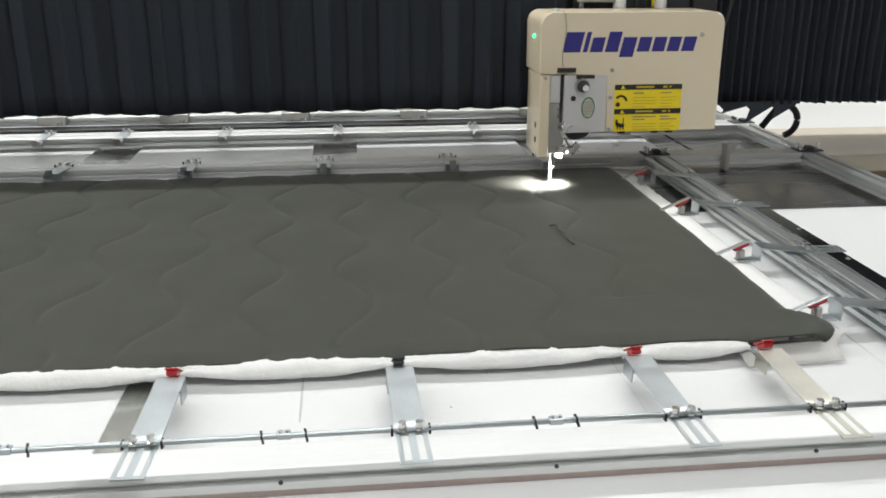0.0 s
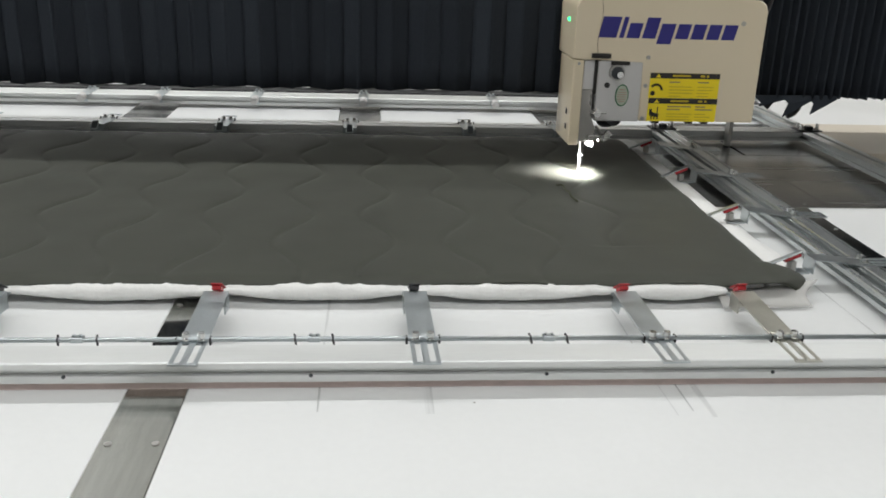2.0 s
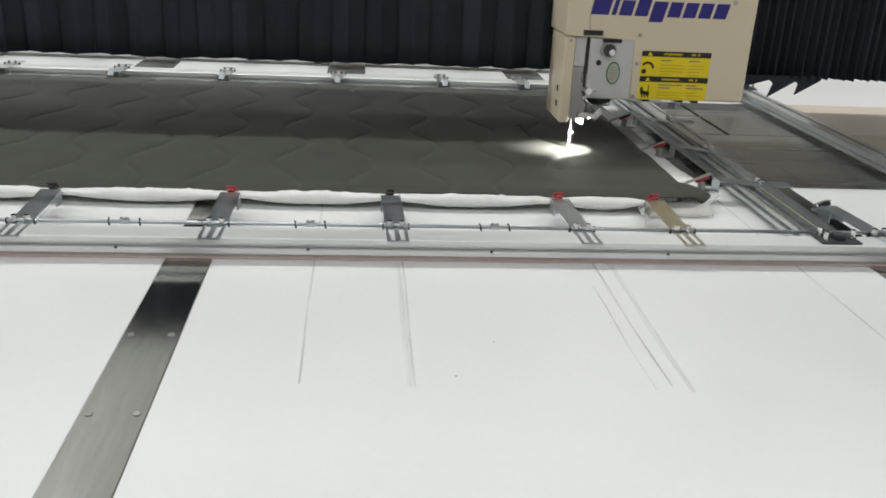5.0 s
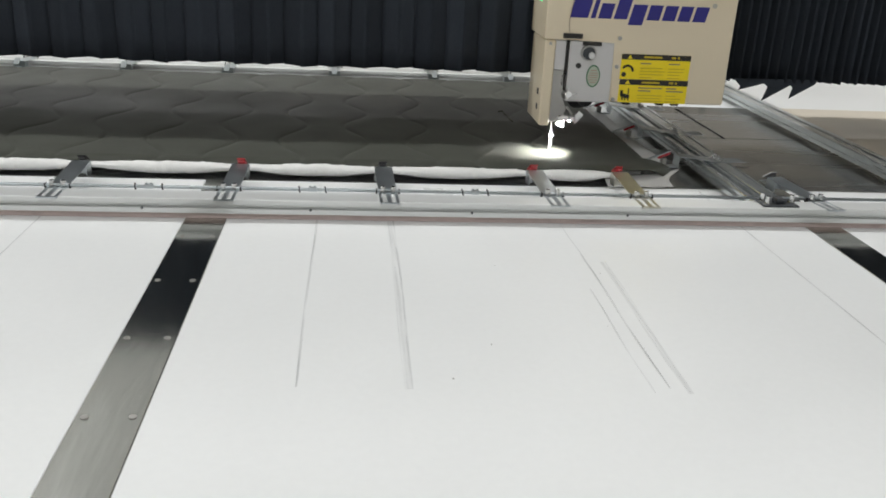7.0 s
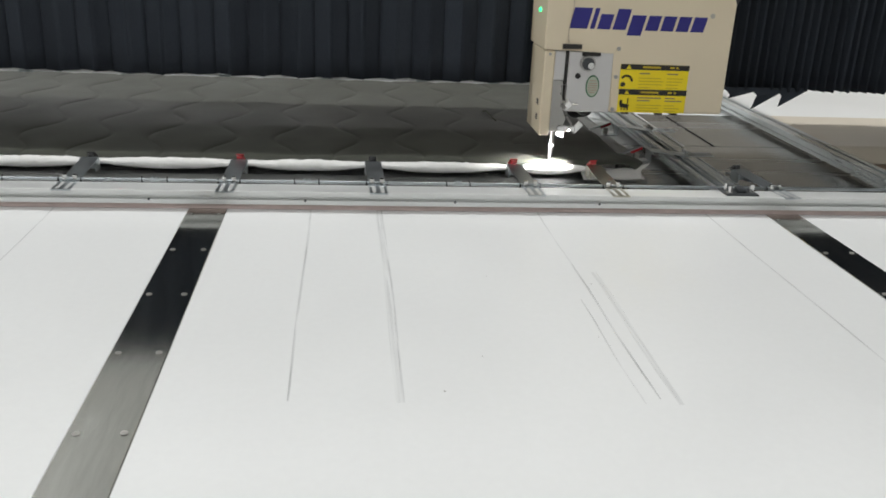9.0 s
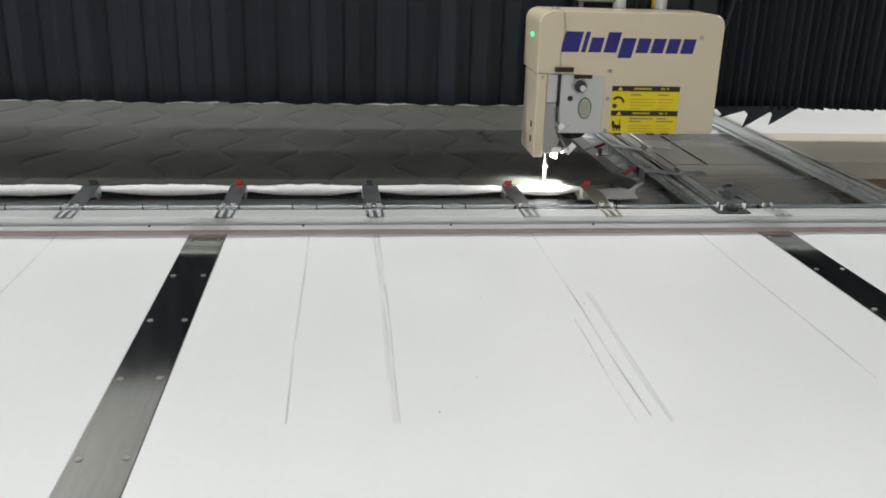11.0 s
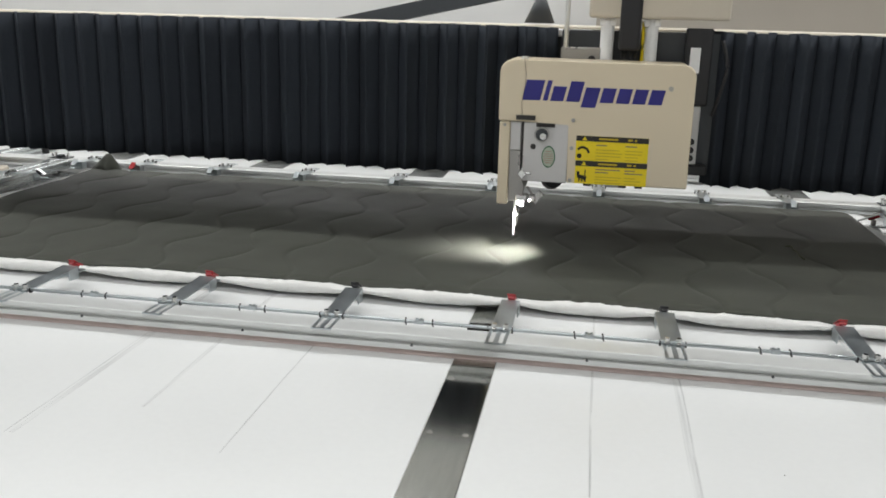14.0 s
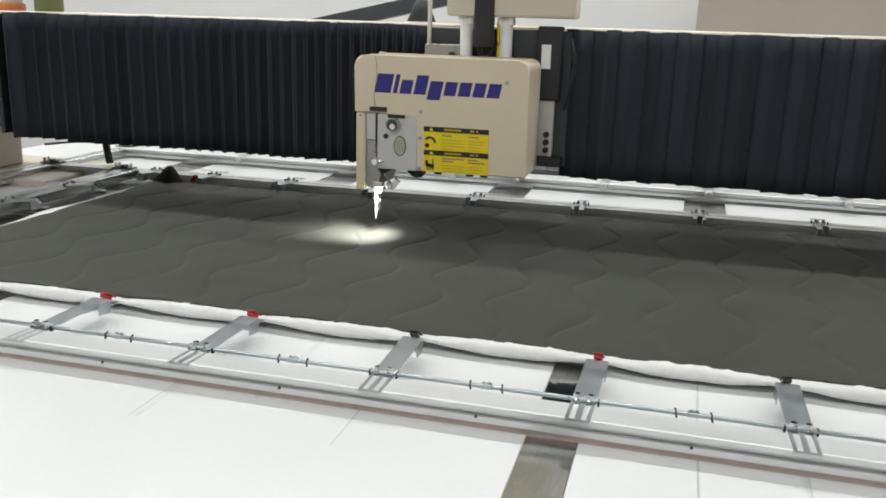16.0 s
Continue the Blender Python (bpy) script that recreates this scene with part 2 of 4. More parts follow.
for s in be:
    st = part("steel_strip", B(s - 0.0892, s + 0.0892, 1.704, 5.0, -0.03, 0.0006, bevel=0.0005), M_PLATE, table, "brushed stainless steel strip")
    for y in (1.9, 2.17, 2.44, 2.71, 2.98):
        part("screw", R((s - 0.06, y, 0), (s - 0.06, y, 0.002), 0.006, seg=12), M_ZINC, st)
        part("screw", R((s + 0.06, y, 0), (s + 0.06, y, 0.002), 0.006, seg=12), M_ZINC, st)
for x in (-3.2, -1.1, 1.1, 3.2):
    for y in (-2.4, 0.3, 2.9, 4.8):
        part("leg", B(x - 0.04, x + 0.04, y - 0.04, y + 0.04, FLOOR_Z, -0.03), M_BEIGE, table)


def rub(x, y0, y1, w, film, drift=0.0):
    """A worn trace left on the laminate by a clamp sliding over it."""
    bm = bmesh.new()
    n = 14
    row = []
    for i in range(n + 1):
        f = i / n
        y = y0 + (y1 - y0) * f
        c = x + drift * f + 0.0015 * math.sin(7 * f + x * 9)
        h = w / 2 * (0.6 + 0.4 * math.sin(math.pi * min(1, f * 3 + 0.15) / 2))
        row.append((bm.verts.new((c - h, y, 0.0012)), bm.verts.new((c + h, y, 0.0012))))
    for a, b in zip(row, row[1:]):
        bm.faces.new((a[0], a[1], b[1], b[0]))
    part("rub_mark", bm, film, table)


for x, y0, y1, w, film, drift in (
        (0.315, -0.18, 0.99, 0.005, M_RUB, 0), (0.503, -0.19, 0.99, 0.016, M_RUB_SOFT, 0), (0.511, -0.19, 0.99, 0.004, M_RUB, 0),
        (0.923, -0.205, 0.24, 0.0035, M_RUB, -0.001), (0.954, -0.19, 0.45, 0.0045, M_RUB_DARK, -0.001), (0.953, 0.45, 0.99, 0.0035, M_RUB, -0.004),
        (0.986, -0.21, 0.40, 0.014, M_RUB_SOFT, 0.008), (1.450, -0.07, 0.99, 0.005, M_RUB, 0),
        (-0.366, -0.17, 0.99, 0.004, M_RUB, 0), (-0.786, -0.18, 0.99, 0.016, M_RUB_SOFT, 0), (-0.800, -0.18, 0.99, 0.004, M_RUB, 0), (-0.60, -0.02, 0.99, 0.012, M_RUB_SOFT, 0)):
    rub(x, y0, y1, w, film, drift)

part("side_panel", B(TX0, -2.501, 1.0185, 1.70, -0.03, 0.0, bevel=0.0015), M_TABLE, table)
# bed plate under the gantry
bed = thing("bed_plate", "wide worn stainless steel sewing bed plate", "bed plate")
seams = ((1.022, 1.318), (1.322, 1.70), (1.704, 2.298))
for y0, y1 in seams:
    part("plate", B(-2.5 if y0 < 1.7 else 1.702, 1.813, y0, y1, -0.03, 0.0, bevel=0.001), M_PLATE, bed)
    if y0 == 1.704:
        part("plate", B(1.827, 2.27, y0, y1, -0.03, 0.0, bevel=0.001), M_PLATE, bed)
        part("slot_filler", B(1.8135, 1.8265, 2.25, y1, -0.03, -0.0005), M_PLATE, bed)
        part("slot_floor", B(1.8135, 1.8265, y0, 2.25, -0.03, -0.012), M_DARK, bed, "black slot")
    else:
        part("plate", B(1.8135, 2.27, y0, y1, -0.03, 0.0, bevel=0.001), M_PLATE, bed)
for x, y in ((1.95, 1.06), (2.12, 1.06), (1.75, 1.06), (2.2, 1.36), (2.0, 1.36)):
    part("screw", R((x, y, 0), (x, y, 0.002), 0.006, seg=12), M_CHROME, bed)

# ---- gantry: plinths, columns, beam ----
gantry = thing("gantry", "beige steel gantry bridge across the machine table", "gantry")
for side, x0, x1 in ((-1, -3.6, -2.52), (1, 2.28, 3.6)):
    part("plinth_top", B(x0, x1, 1.70, 2.27, -0.06, 0.03 if side < 0 else 0.012, bevel=0.006), M_BEIGE, gantry)
    part("plinth", B(x0, x1, 1.712, 2.26, FLOOR_Z, -0.062), M_BROWN, gantry, "brown painted plinth")
    cx0, cx1 = (-3.45, -2.93) if side < 0 else (2.95, 3.5)
    part("column", B(cx0, cx1, 1.74, 2.05, 0.031, 0.769, bevel=0.008), M_BEIGE, gantry)
# unseen behind the bellows; depth and low underside set to block light below
part("beam", B(-2.928, 2.948, 1.56, 2.07, 0.285, 0.755, bevel=0.006), M_DUCT, gantry, "dark steel beam")
part("beam_cap", B(-2.928, 2.948, 1.565, 2.07, 0.756, 0.769, bevel=0.003), M_BEIGE, gantry)
part("top_rail", B(-2.62, 2.9, 1.515, 1.555, 0.735, 0.760, bevel=0.003), M_ALU, gantry)
for x in (-2.49, 2.72):
    part("end_plate", B(x - 0.01, x + 0.01, 1.44, 1.555, 0.28, 0.76, bevel=0.003), M_DARK, gantry)

# ---- bellows: rigid pleats that fold like an accordion ----
PLEAT = {True: 0.060, False: 0.050}
N_LEFT, N_RIGHT = 68, 64
LEFT_END, RIGHT_END = -2.475, 2.70
CARR_L, CARR_R = 1.155, 1.665


def pleat_mesh(name, z_low, wide):
    """One stiffened cloth pleat, bowed along its height."""
    bm = bmesh.new()
    nz, nx = 7, 4
    z0, z1 = z_low, 0.765
    grid = []
    for j in range(nz + 1):
        f = j / nz
        z = z0 + (z1 - z0) * f
        row = []
        for i in range(nx + 1):
            u = i / nx - 0.5
            y = 0.0022 * math.cos(math.pi * u)
            row.append(bm.verts.new((u * (wide + 0.004), y, z + (0.006 * (0.25 - u * u) if j == nz else 0))))
        grid.append(row)
    for a, b in zip(grid, grid[1:]):
        for i in range(nx):
            bm.faces.new((a[i], a[i + 1], b[i + 1], b[i]))
    bmesh.ops.recalc_face_normals(bm, faces=bm.faces)
    bm.normal_update()
    bmesh.ops.solidify(bm, geom=bm.faces[:], thickness=0.0016)
    me = bpy.data.meshes.new(name)
    bmesh.ops.recalc_face_normals(bm, faces=bm.faces)
    bm.to_mesh(me)
    bm.free()
    me.materials.append(M_BELLOWS)
    for p in me.polygons:
        p.use_smooth = True
    return me


bellows_left = thing("bellows_curtain", "long black pleated cloth bellows curtain on the gantry", "bellows", "gantry bellows")
bellows_right = thing("bellows_curtain", "folded black pleated cloth bellows curtain on the gantry", "bellows", "gantry bellows")
pleat_data = {side: [pleat_mesh("pleat", 0.263 + random.uniform(-0.002, 0.002), PLEAT[side]) for _ in range(9)] for side in (True, False)}
PLEATS = []
for curtain, n in ((bellows_left, N_LEFT), (bellows_right, N_RIGHT)):
    for i in range(n):
        o = new("pleat", pleat_data[curtain is bellows_left][random.randrange(9)])
        o.parent = curtain
        PLEATS.append((o, curtain is bellows_left, i, n, (random.uniform(-0.003, 0.003), random.uniform(-2.5, 2.5), 0.004 * math.sin(i * 0.61 + n) + 0.003 * math.sin(i * 0.23))))

# loose lower flaps of the bellows that hang over the bed
def flap(x, w, drop, lean):
    bm = bmesh.new()
    pts = ((x - w / 2, 0.272), (x + w / 2, 0.272), (x + w * 0.45, 0.258), (x + lean, drop), (x - w * 0.25, 0.245))
    fr = [bm.verts.new((px, 1.452 + 0.008 * math.sin(9 * px + pz * 30), pz)) for px, pz in pts]
    bk = [bm.verts.new((px, 1.456 + 0.008 * math.sin(9 * px + pz * 30), pz)) for px, pz in pts]
    bm.faces.new(fr), bm.faces.new(bk[::-1])
    for i in range(5):
        bm.faces.new((fr[i], bk[i], bk[(i + 1) % 5], fr[(i + 1) % 5]))
    return bm


for x, w, drop, lean in ((1.765, 0.12, 0.232, -0.035), (1.865, 0.13, 0.196, -0.045), (1.955, 0.12, 0.208, -0.04)):
    part("loose_flap", flap(x, w, drop, lean), M_BELLOWS, bellows_right)

# ---- moving frame of aluminium rails ----
M_FELT = mat("pinkish_felt", (0.58, 0.47, 0.44), 0.9, 0, 0.15, 20, 200, 0.2)
frame_thing = thing("quilting_frame", "aluminium rail quilting frame with spring clamps, sliding on the table", "frame")


def rail(a, b, along, c, w, z0=0.016, z1=0.054, name="rail", material=None, slots=(0.35, 0.68), half=0.004, deep=0.006):
    """Extruded T-slot rail from a to b along 'x' or 'y', its near side at c, w wide."""
    s = 0.012
    h = z1 - z0
    p = [(c, z0), (c, z0 + 0.33 * h), (c + s, z0 + 0.34 * h), (c + s, z0 + 0.65 * h), (c, z0 + 0.66 * h), (c, z1 - 0.002), (c + 0.002, z1)]
    for f in slots:
        p += [(c + w * f - half, z1), (c + w * f - half + 0.001, z1 - deep), (c + w * f + half - 0.001, z1 - deep), (c + w * f + half, z1)]
    p += [(c + w - 0.002, z1), (c + w, z1 - 0.002), (c + w, z0 + 0.66 * h), (c + w - s, z0 + 0.65 * h), (c + w - s, z0 + 0.34 * h), (c + w, z0 + 0.33 * h), (c + w, z0)]
    return part(name, prism(p, along, a, b), material or (M_ALU if along == "x" else M_ALU_Y), frame_thing)


FX0, FX1 = -2.77, 2.21
rail(FX0, FX1, "x", 0.885, 0.070, name="front_rail", slots=())
part("felt_runner", B(FX0, FX1, 0.892, 0.950, 0.001, 0.0155), M_FELT, frame_thing, "pinkish felt runner")
rail(0.957, 2.867, "y", 1.506, 0.046, z1=0.050, name="side_rail", slots=(0.60,), half=0.0085, deep=0.026)
rail(0.957, 2.867, "y", 1.5545, 0.047, name="side_rail", slots=(0.78,), half=0.0035, deep=0.012)
rail(0.957, 3.452, "y", 2.125, 0.075, name="outer_side_rail", slots=(0.55,), half=0.008, deep=0.014)
rail(0.957, 2.867, "y", -2.37, 0.055, name="side_rail")
rail(0.957, 2.867, "y", -2.312, 0.055, name="side_rail")
rail(0.957, 3.452, "y", -2.77, 0.075, name="outer_side_rail", slots=(0.45,), half=0.008, deep=0.014)
rail(-2.693, 2.123, "x", 2.870, 0.090, name="back_rail", slots=(0.5,))
rail(FX0, FX1, "x", 3.455, 0.122, name="outer_back_rail", slots=(0.5,))
rail(FX0, FX1, "x", 3.965, 0.065, name="rear_rail", slots=())
# thin black strip in the gap before the rear rail
part("black_strip", B(-2.70, 2.13, 3.865, 3.962, 0.002, 0.014, bevel=0.003), M_DARK, frame_thing, "thin black strip between the rear rails")
for x in (-2.74, 2.165):
    part("end_rail", B(x - 0.025, x + 0.025, 3.580, 3.962, 0.016, 0.05, bevel=0.002), M_ALU_Y, frame_thing)
# thin clamp rod along the front rail, with collars
part("clamp_rod", R((FX0, 0.969, 0.058), (FX1, 0.969, 0.058), 0.0048, seg=10), M_ZINC, frame_thing, "thin zinc-plated clamp rod", smooth=True)
for x in (-1.42, -0.994, -0.553, -0.116, 0.301, 0.732):
    for dx, r in ((-0.034, 0.0058), (0.034, 0.0058)):
        bm = R((-0.0016, 0, 0), (0.0016, 0, 0), r, seg=10)
        box(bm, -0.002, 0.002, -0.012, 0.010, -0.0011, 0.0011, m=pose(0, 0, 0, 40, 0, 14))
        part("collar", bm, M_DARK, frame_thing).location = (x + dx, 0.969, 0.058)
    bm = B(-0.011, 0.011, -0.007, 0.007, -0.004, 0.0065, bevel=0.001)
    rod(bm, (-0.006, 0, 0.0065), (-0.006, 0, 0.010), 0.003, seg=8), rod(bm, (0.006, 0, 0.0065), (0.006, 0, 0.010), 0.003, seg=8)
    part("rod_clip", bm, M_ZINC, frame_thing).location = (x, 0.969, 0.058)


def clamp_arm(length=0.216, rise=0.010, sides=True):
    """Bent flat-bar arm in one sheet: slotted fork at the rail, rising plate, flanges turned down at the tip."""
    bm = bmesh.new()
    w = 0.0248
    xs = (-w, -w + 0.008, -0.006, 0.006, w - 0.008, w)
    ys = ((-0.088, 0.0), (-0.080, 0.0), (-0.004, 0.0), (0.020, 0.0), (0.030, 0.0015), (length - 0.046, rise * 0.72), (length - 0.042, rise * 0.75), (length, rise))
    g = [[bm.verts.new((x, y, z)) for x in xs] for y, z in ys]
    for r in range(len(ys) - 1):
        for k in range(5):
            if r == 1 and k in (1, 3):
                continue
            bm.faces.new((g[r][k], g[r][k + 1], g[r + 1][k + 1], g[r + 1][k]))
    low = [bm.verts.new((v.co.x, v.co.y + 0.001, rise - 0.036)) for v in g[-1]]
    for k in range(5):
        bm.faces.new((g[-1][k], g[-1][k + 1], low[k + 1], low[k]))
    for k in (0, 5) if sides else ():
        q = bm.verts.new((g[-2][k].co.x, g[-2][k].co.y, rise - 0.033))
        bm.faces.new((g[-2][k], g[-1][k], low[k], q))
    bmesh.ops.recalc_face_normals(bm, faces=bm.faces)
    bm.normal_update()
    bmesh.ops.solidify(bm, geom=bm.faces[:], thickness=0.0028)
    return bm


def clamp(lever_mat, m, length=0.216, arm_mat=None, lever_bar=None, sides=True):
    """A toggle clamp on its arm; m puts the bolts at the rail, local +y towards the cloth."""
    arm = part("clamp", clamp_arm(length, sides=sides), arm_mat or M_ZINC, frame_thing)
    arm.matrix_basis = m
    for x in (-0.0137, 0.0137):
        bm = R((x, 0.006, 0.0028), (x, 0.006, 0.0058), 0.0095, seg=12)
        bmesh.ops.create_cone(bm, cap_ends=True, segments=6, radius1=0.0072, radius2=0.0066, depth=0.010, matrix=pose(x, 0.006, 0.0108))
        part("bolt", bm, M_CHROME, arm)
    for x in (-0.0300, 0.0300):
        part("rod_stop", B(x - 0.002, x + 0.002, 0.0, 0.013, -0.006, 0.008, bevel=0.001), M_DARK, arm)
    y = length
    part("jaw", B(-0.013, 0.013, y + 0.003, y + 0.050, -0.017, -0.012, bevel=0.0015), M_ZINC, arm)
    part("lever", B(-0.0115, 0.0115, -0.022, 0.022, -0.002, 0.002, bevel=0.0012, m=pose(0, y + 0.024, 0.012, -32)), lever_bar or M_CHROME, arm, "silver clamp lever")
    part("grip", B(-0.0095, 0.0095, -0.020, 0.010, -0.012, -0.0022, bevel=0.002, m=pose(0, y + 0.024, 0.012, -32)), lever_mat, arm,
         "red lever grip" if lever_mat == M_RED else "dark lever grip")
    return arm


def side_clamp(lever_mat, m, length=0.137):
    """A clamp whose arm drops to a foot beside the cloth, its long lever lying down over the cloth's edge."""
    arm = part("clamp", clamp_arm(length, rise=0.014, sides=False), M_ZINC, frame_thing)
    arm.matrix_basis = m
    for x in (-0.0137, 0.0137):
        bm = R((x, 0.006, 0.0028), (x, 0.006, 0.0058), 0.0095, seg=12)
        bmesh.ops.create_cone(bm, cap_ends=True, segments=6, radius1=0.0072, radius2=0.0066, depth=0.010, matrix=pose(x, 0.006, 0.0108))
        part("bolt", bm, M_CHROME, arm)
    y = length
    part("foot", B(-0.016, 0.016, y + 0.001, y + 0.052, -0.026, -0.021, bevel=0.0015), M_ZINC, arm)
    part("hinge", B(-0.010, 0.010, y + 0.034, y + 0.050, -0.0205, 0.004, bevel=0.002), M_NOSE, arm)
    tilt = pose(0, y + 0.068, 0.006, -23)
    part("lever", B(-0.0072, 0.0072, -0.052, 0.052, 0.0, 0.004, bevel=0.0012, m=tilt), M_ZINC, arm, "silver clamp lever")
    part("grip", B(-0.0065, 0.0065, -0.046, -0.004, -0.009, -0.0002, bevel=0.002, m=tilt), lever_mat, arm, "red lever grip")
    return arm


TOP = 0.0545
for x, lv, yaw in ((-1.208, M_RED, -4), (-0.780, M_RED, -3), (-0.342, M_DARK, 0), (0.086, M_RED, -1.5), (0.499, M_DARK, 1.7), (0.943, M_RED, 2.6), (1.190, M_RED, 0.5)):
    clamp(lv, pose(x, 0.964, TOP, 0, 0, yaw), arm_mat=M_ZINC_WARM if x == 1.190 else None, lever_bar=lv)
clamp(M_DARK, pose(1.692, 0.964, TOP, 0, 0, 10), 0.200)
for y, yaw in ((2.56, 87), (2.19, 92), (1.765, 89), (1.388, 91)):
    side_clamp(M_RED, pose(1.572, y, TOP, 0, 0, yaw))
for y, lv in ((2.48, M_DARK), (2.12, M_ZINC), (1.78, M_RED), (1.40, M_DARK)):
    clamp(lv, pose(-2.31, y, TOP, 0, 0, -90), 0.135, sides=False)
for x, lv in ((-2.16, M_ZINC), (-1.86, M_RED), (-1.47, M_ZINC), (-1.05, M_ZINC), (-0.60, M_ZINC), (-0.155, M_ZINC), (0.320, M_ZINC), (0.772, M_ZINC), (1.125, M_ZINC)):
    clamp(lv, pose(x, 2.935, TOP, 0, 0, 180), 0.16, lever_bar=lv)
# small stowed brackets on the rear rails
for x in (-2.0, -1.3, -0.845, -0.528, -0.11, 0.364, 0.952, 1.6):
    bm = B(-0.022, 0.022, -0.036, 0.13, 0, 0.004, bevel=0.001)
    box(bm, -0.018, 0.018, -0.042, -0.038, -0.028, 0.004)
    for dx in (-0.010, 0.010):
        rod(bm, (dx, 0.10, 0.004), (dx, 0.10, 0.016), 0.006, seg=8)
    bracket = part("stowed_bracket", bm, M_ZINC, frame_thing)
    bracket.matrix_basis = pose(x, 3.462, TOP)
    part("jaw", rod(R((0, -0.078, -0.008), (0, -0.040, -0.004), 0.017, seg=14), (0, -0.083, -0.0085), (0, -0.078, -0.008), 0.013, seg=14), M_SILVER, bracket, "pale clamp jaw")
for x in (-1.5, -0.95, -0.40, 0.16, 0.72, 1.3):
    bm = B(-0.065, 0.065, -0.050, 0.03, -0.034, 0.010, bevel=0.003)
    rod(bm, (-0.018, -0.004, 0.010), (-0.018, -0.004, 0.020), 0.007, seg=8), rod(bm, (0.018, -0.004, 0.010), (0.018, -0.004, 0.020), 0.007, seg=8)
    part("roller_block", bm, M_NOSE, frame_thing).matrix_basis = pose(x, 3.985, 0.054)
# corner brackets with bolts
for x, y in ((1.558, 0.93), (2.16, 0.93), (1.558, 2.912), (2.162, 2.912), (-2.33, 2.912), (-2.73, 2.912), (2.162, 3.51), (-2.73, 3.51), (-2.33, 0.93)):
    bm = B(x - 0.05, x + 0.05, y - 0.034, y + 0.034, 0.0545, 0.0585, bevel=0.001)
    box(bm, x - 0.010, x + 0.018, y - 0.018, y + 0.012, 0.058, 0.072, bevel=0.003)
    part("corner_bracket", bm, M_DUCT, frame_thing, "dark corner bracket")
    for dx, dy in ((-0.034, 0.014), (-0.034, -0.016), (0.040, 0.0)):
        part("bolt", rod(R((x + dx, y + dy, 0.0585), (x + dx, y + dy, 0.080), 0.007, seg=6), (x + dx, y + dy, 0.058), (x + dx, y + dy, 0.061), 0.010, seg=12), M_CHROME, frame_thing)
part("support_post", B(1.80, 1.815, 2.82, 2.866, 0.002, 0.10, bevel=0.002), M_NOSE, frame_thing)
for x in (-0.546, -0.117, 0.30, 0.715, 1.13, -0.98):
    bm = R((x, 0.886, 0.0285), (x, 0.8835, 0.0285), 0.0035, seg=10)
    part("rail_mark", bm, M_DUCT, frame_thing)

# ---- quilt: satin cloth stitched on batting ----
quilt = thing("quilt", "taupe satin quilt with wavy stitching on white batting", "quilt")
QX0, QX1, QY0, QY1 = -2.07, 1.366, 1.272, 2.775
CLAMPS = (-2.05, -1.63, -1.195, -0.768, -0.342, 0.091, 0.493, 0.934, 1.190, 1.38)


def bulge(x):
    """0 at a clamp, 1 midway between two."""
    for a, b in zip(CLAMPS, CLAMPS[1:]):
        if a <= x <= b:
            return math.sin(math.pi * (x - a) / (b - a)) ** 0.7
    return 0.15


def stitch(x, y):
    """Distance to the nearest stitched wave."""
    best = 1.0
    k0 = round((x - 1.034) / 0.2065)
    for k in (k0 - 1, k0, k0 + 1):
        if k > 0 or (k == 0 and y < 1.5):
            continue
        s = -1 if k % 2 == 0 else 1
        ph = 2 * math.pi * (y - 1.54) / 0.43
        xc = 1.034 + 0.2065 * k + s * 0.041 * math.cos(ph)
        slope = s * 0.041 * 2 * math.pi / 0.43 * math.sin(ph)
        best = min(best, abs(x - xc) / math.sqrt(1 + slope * slope))
    return best


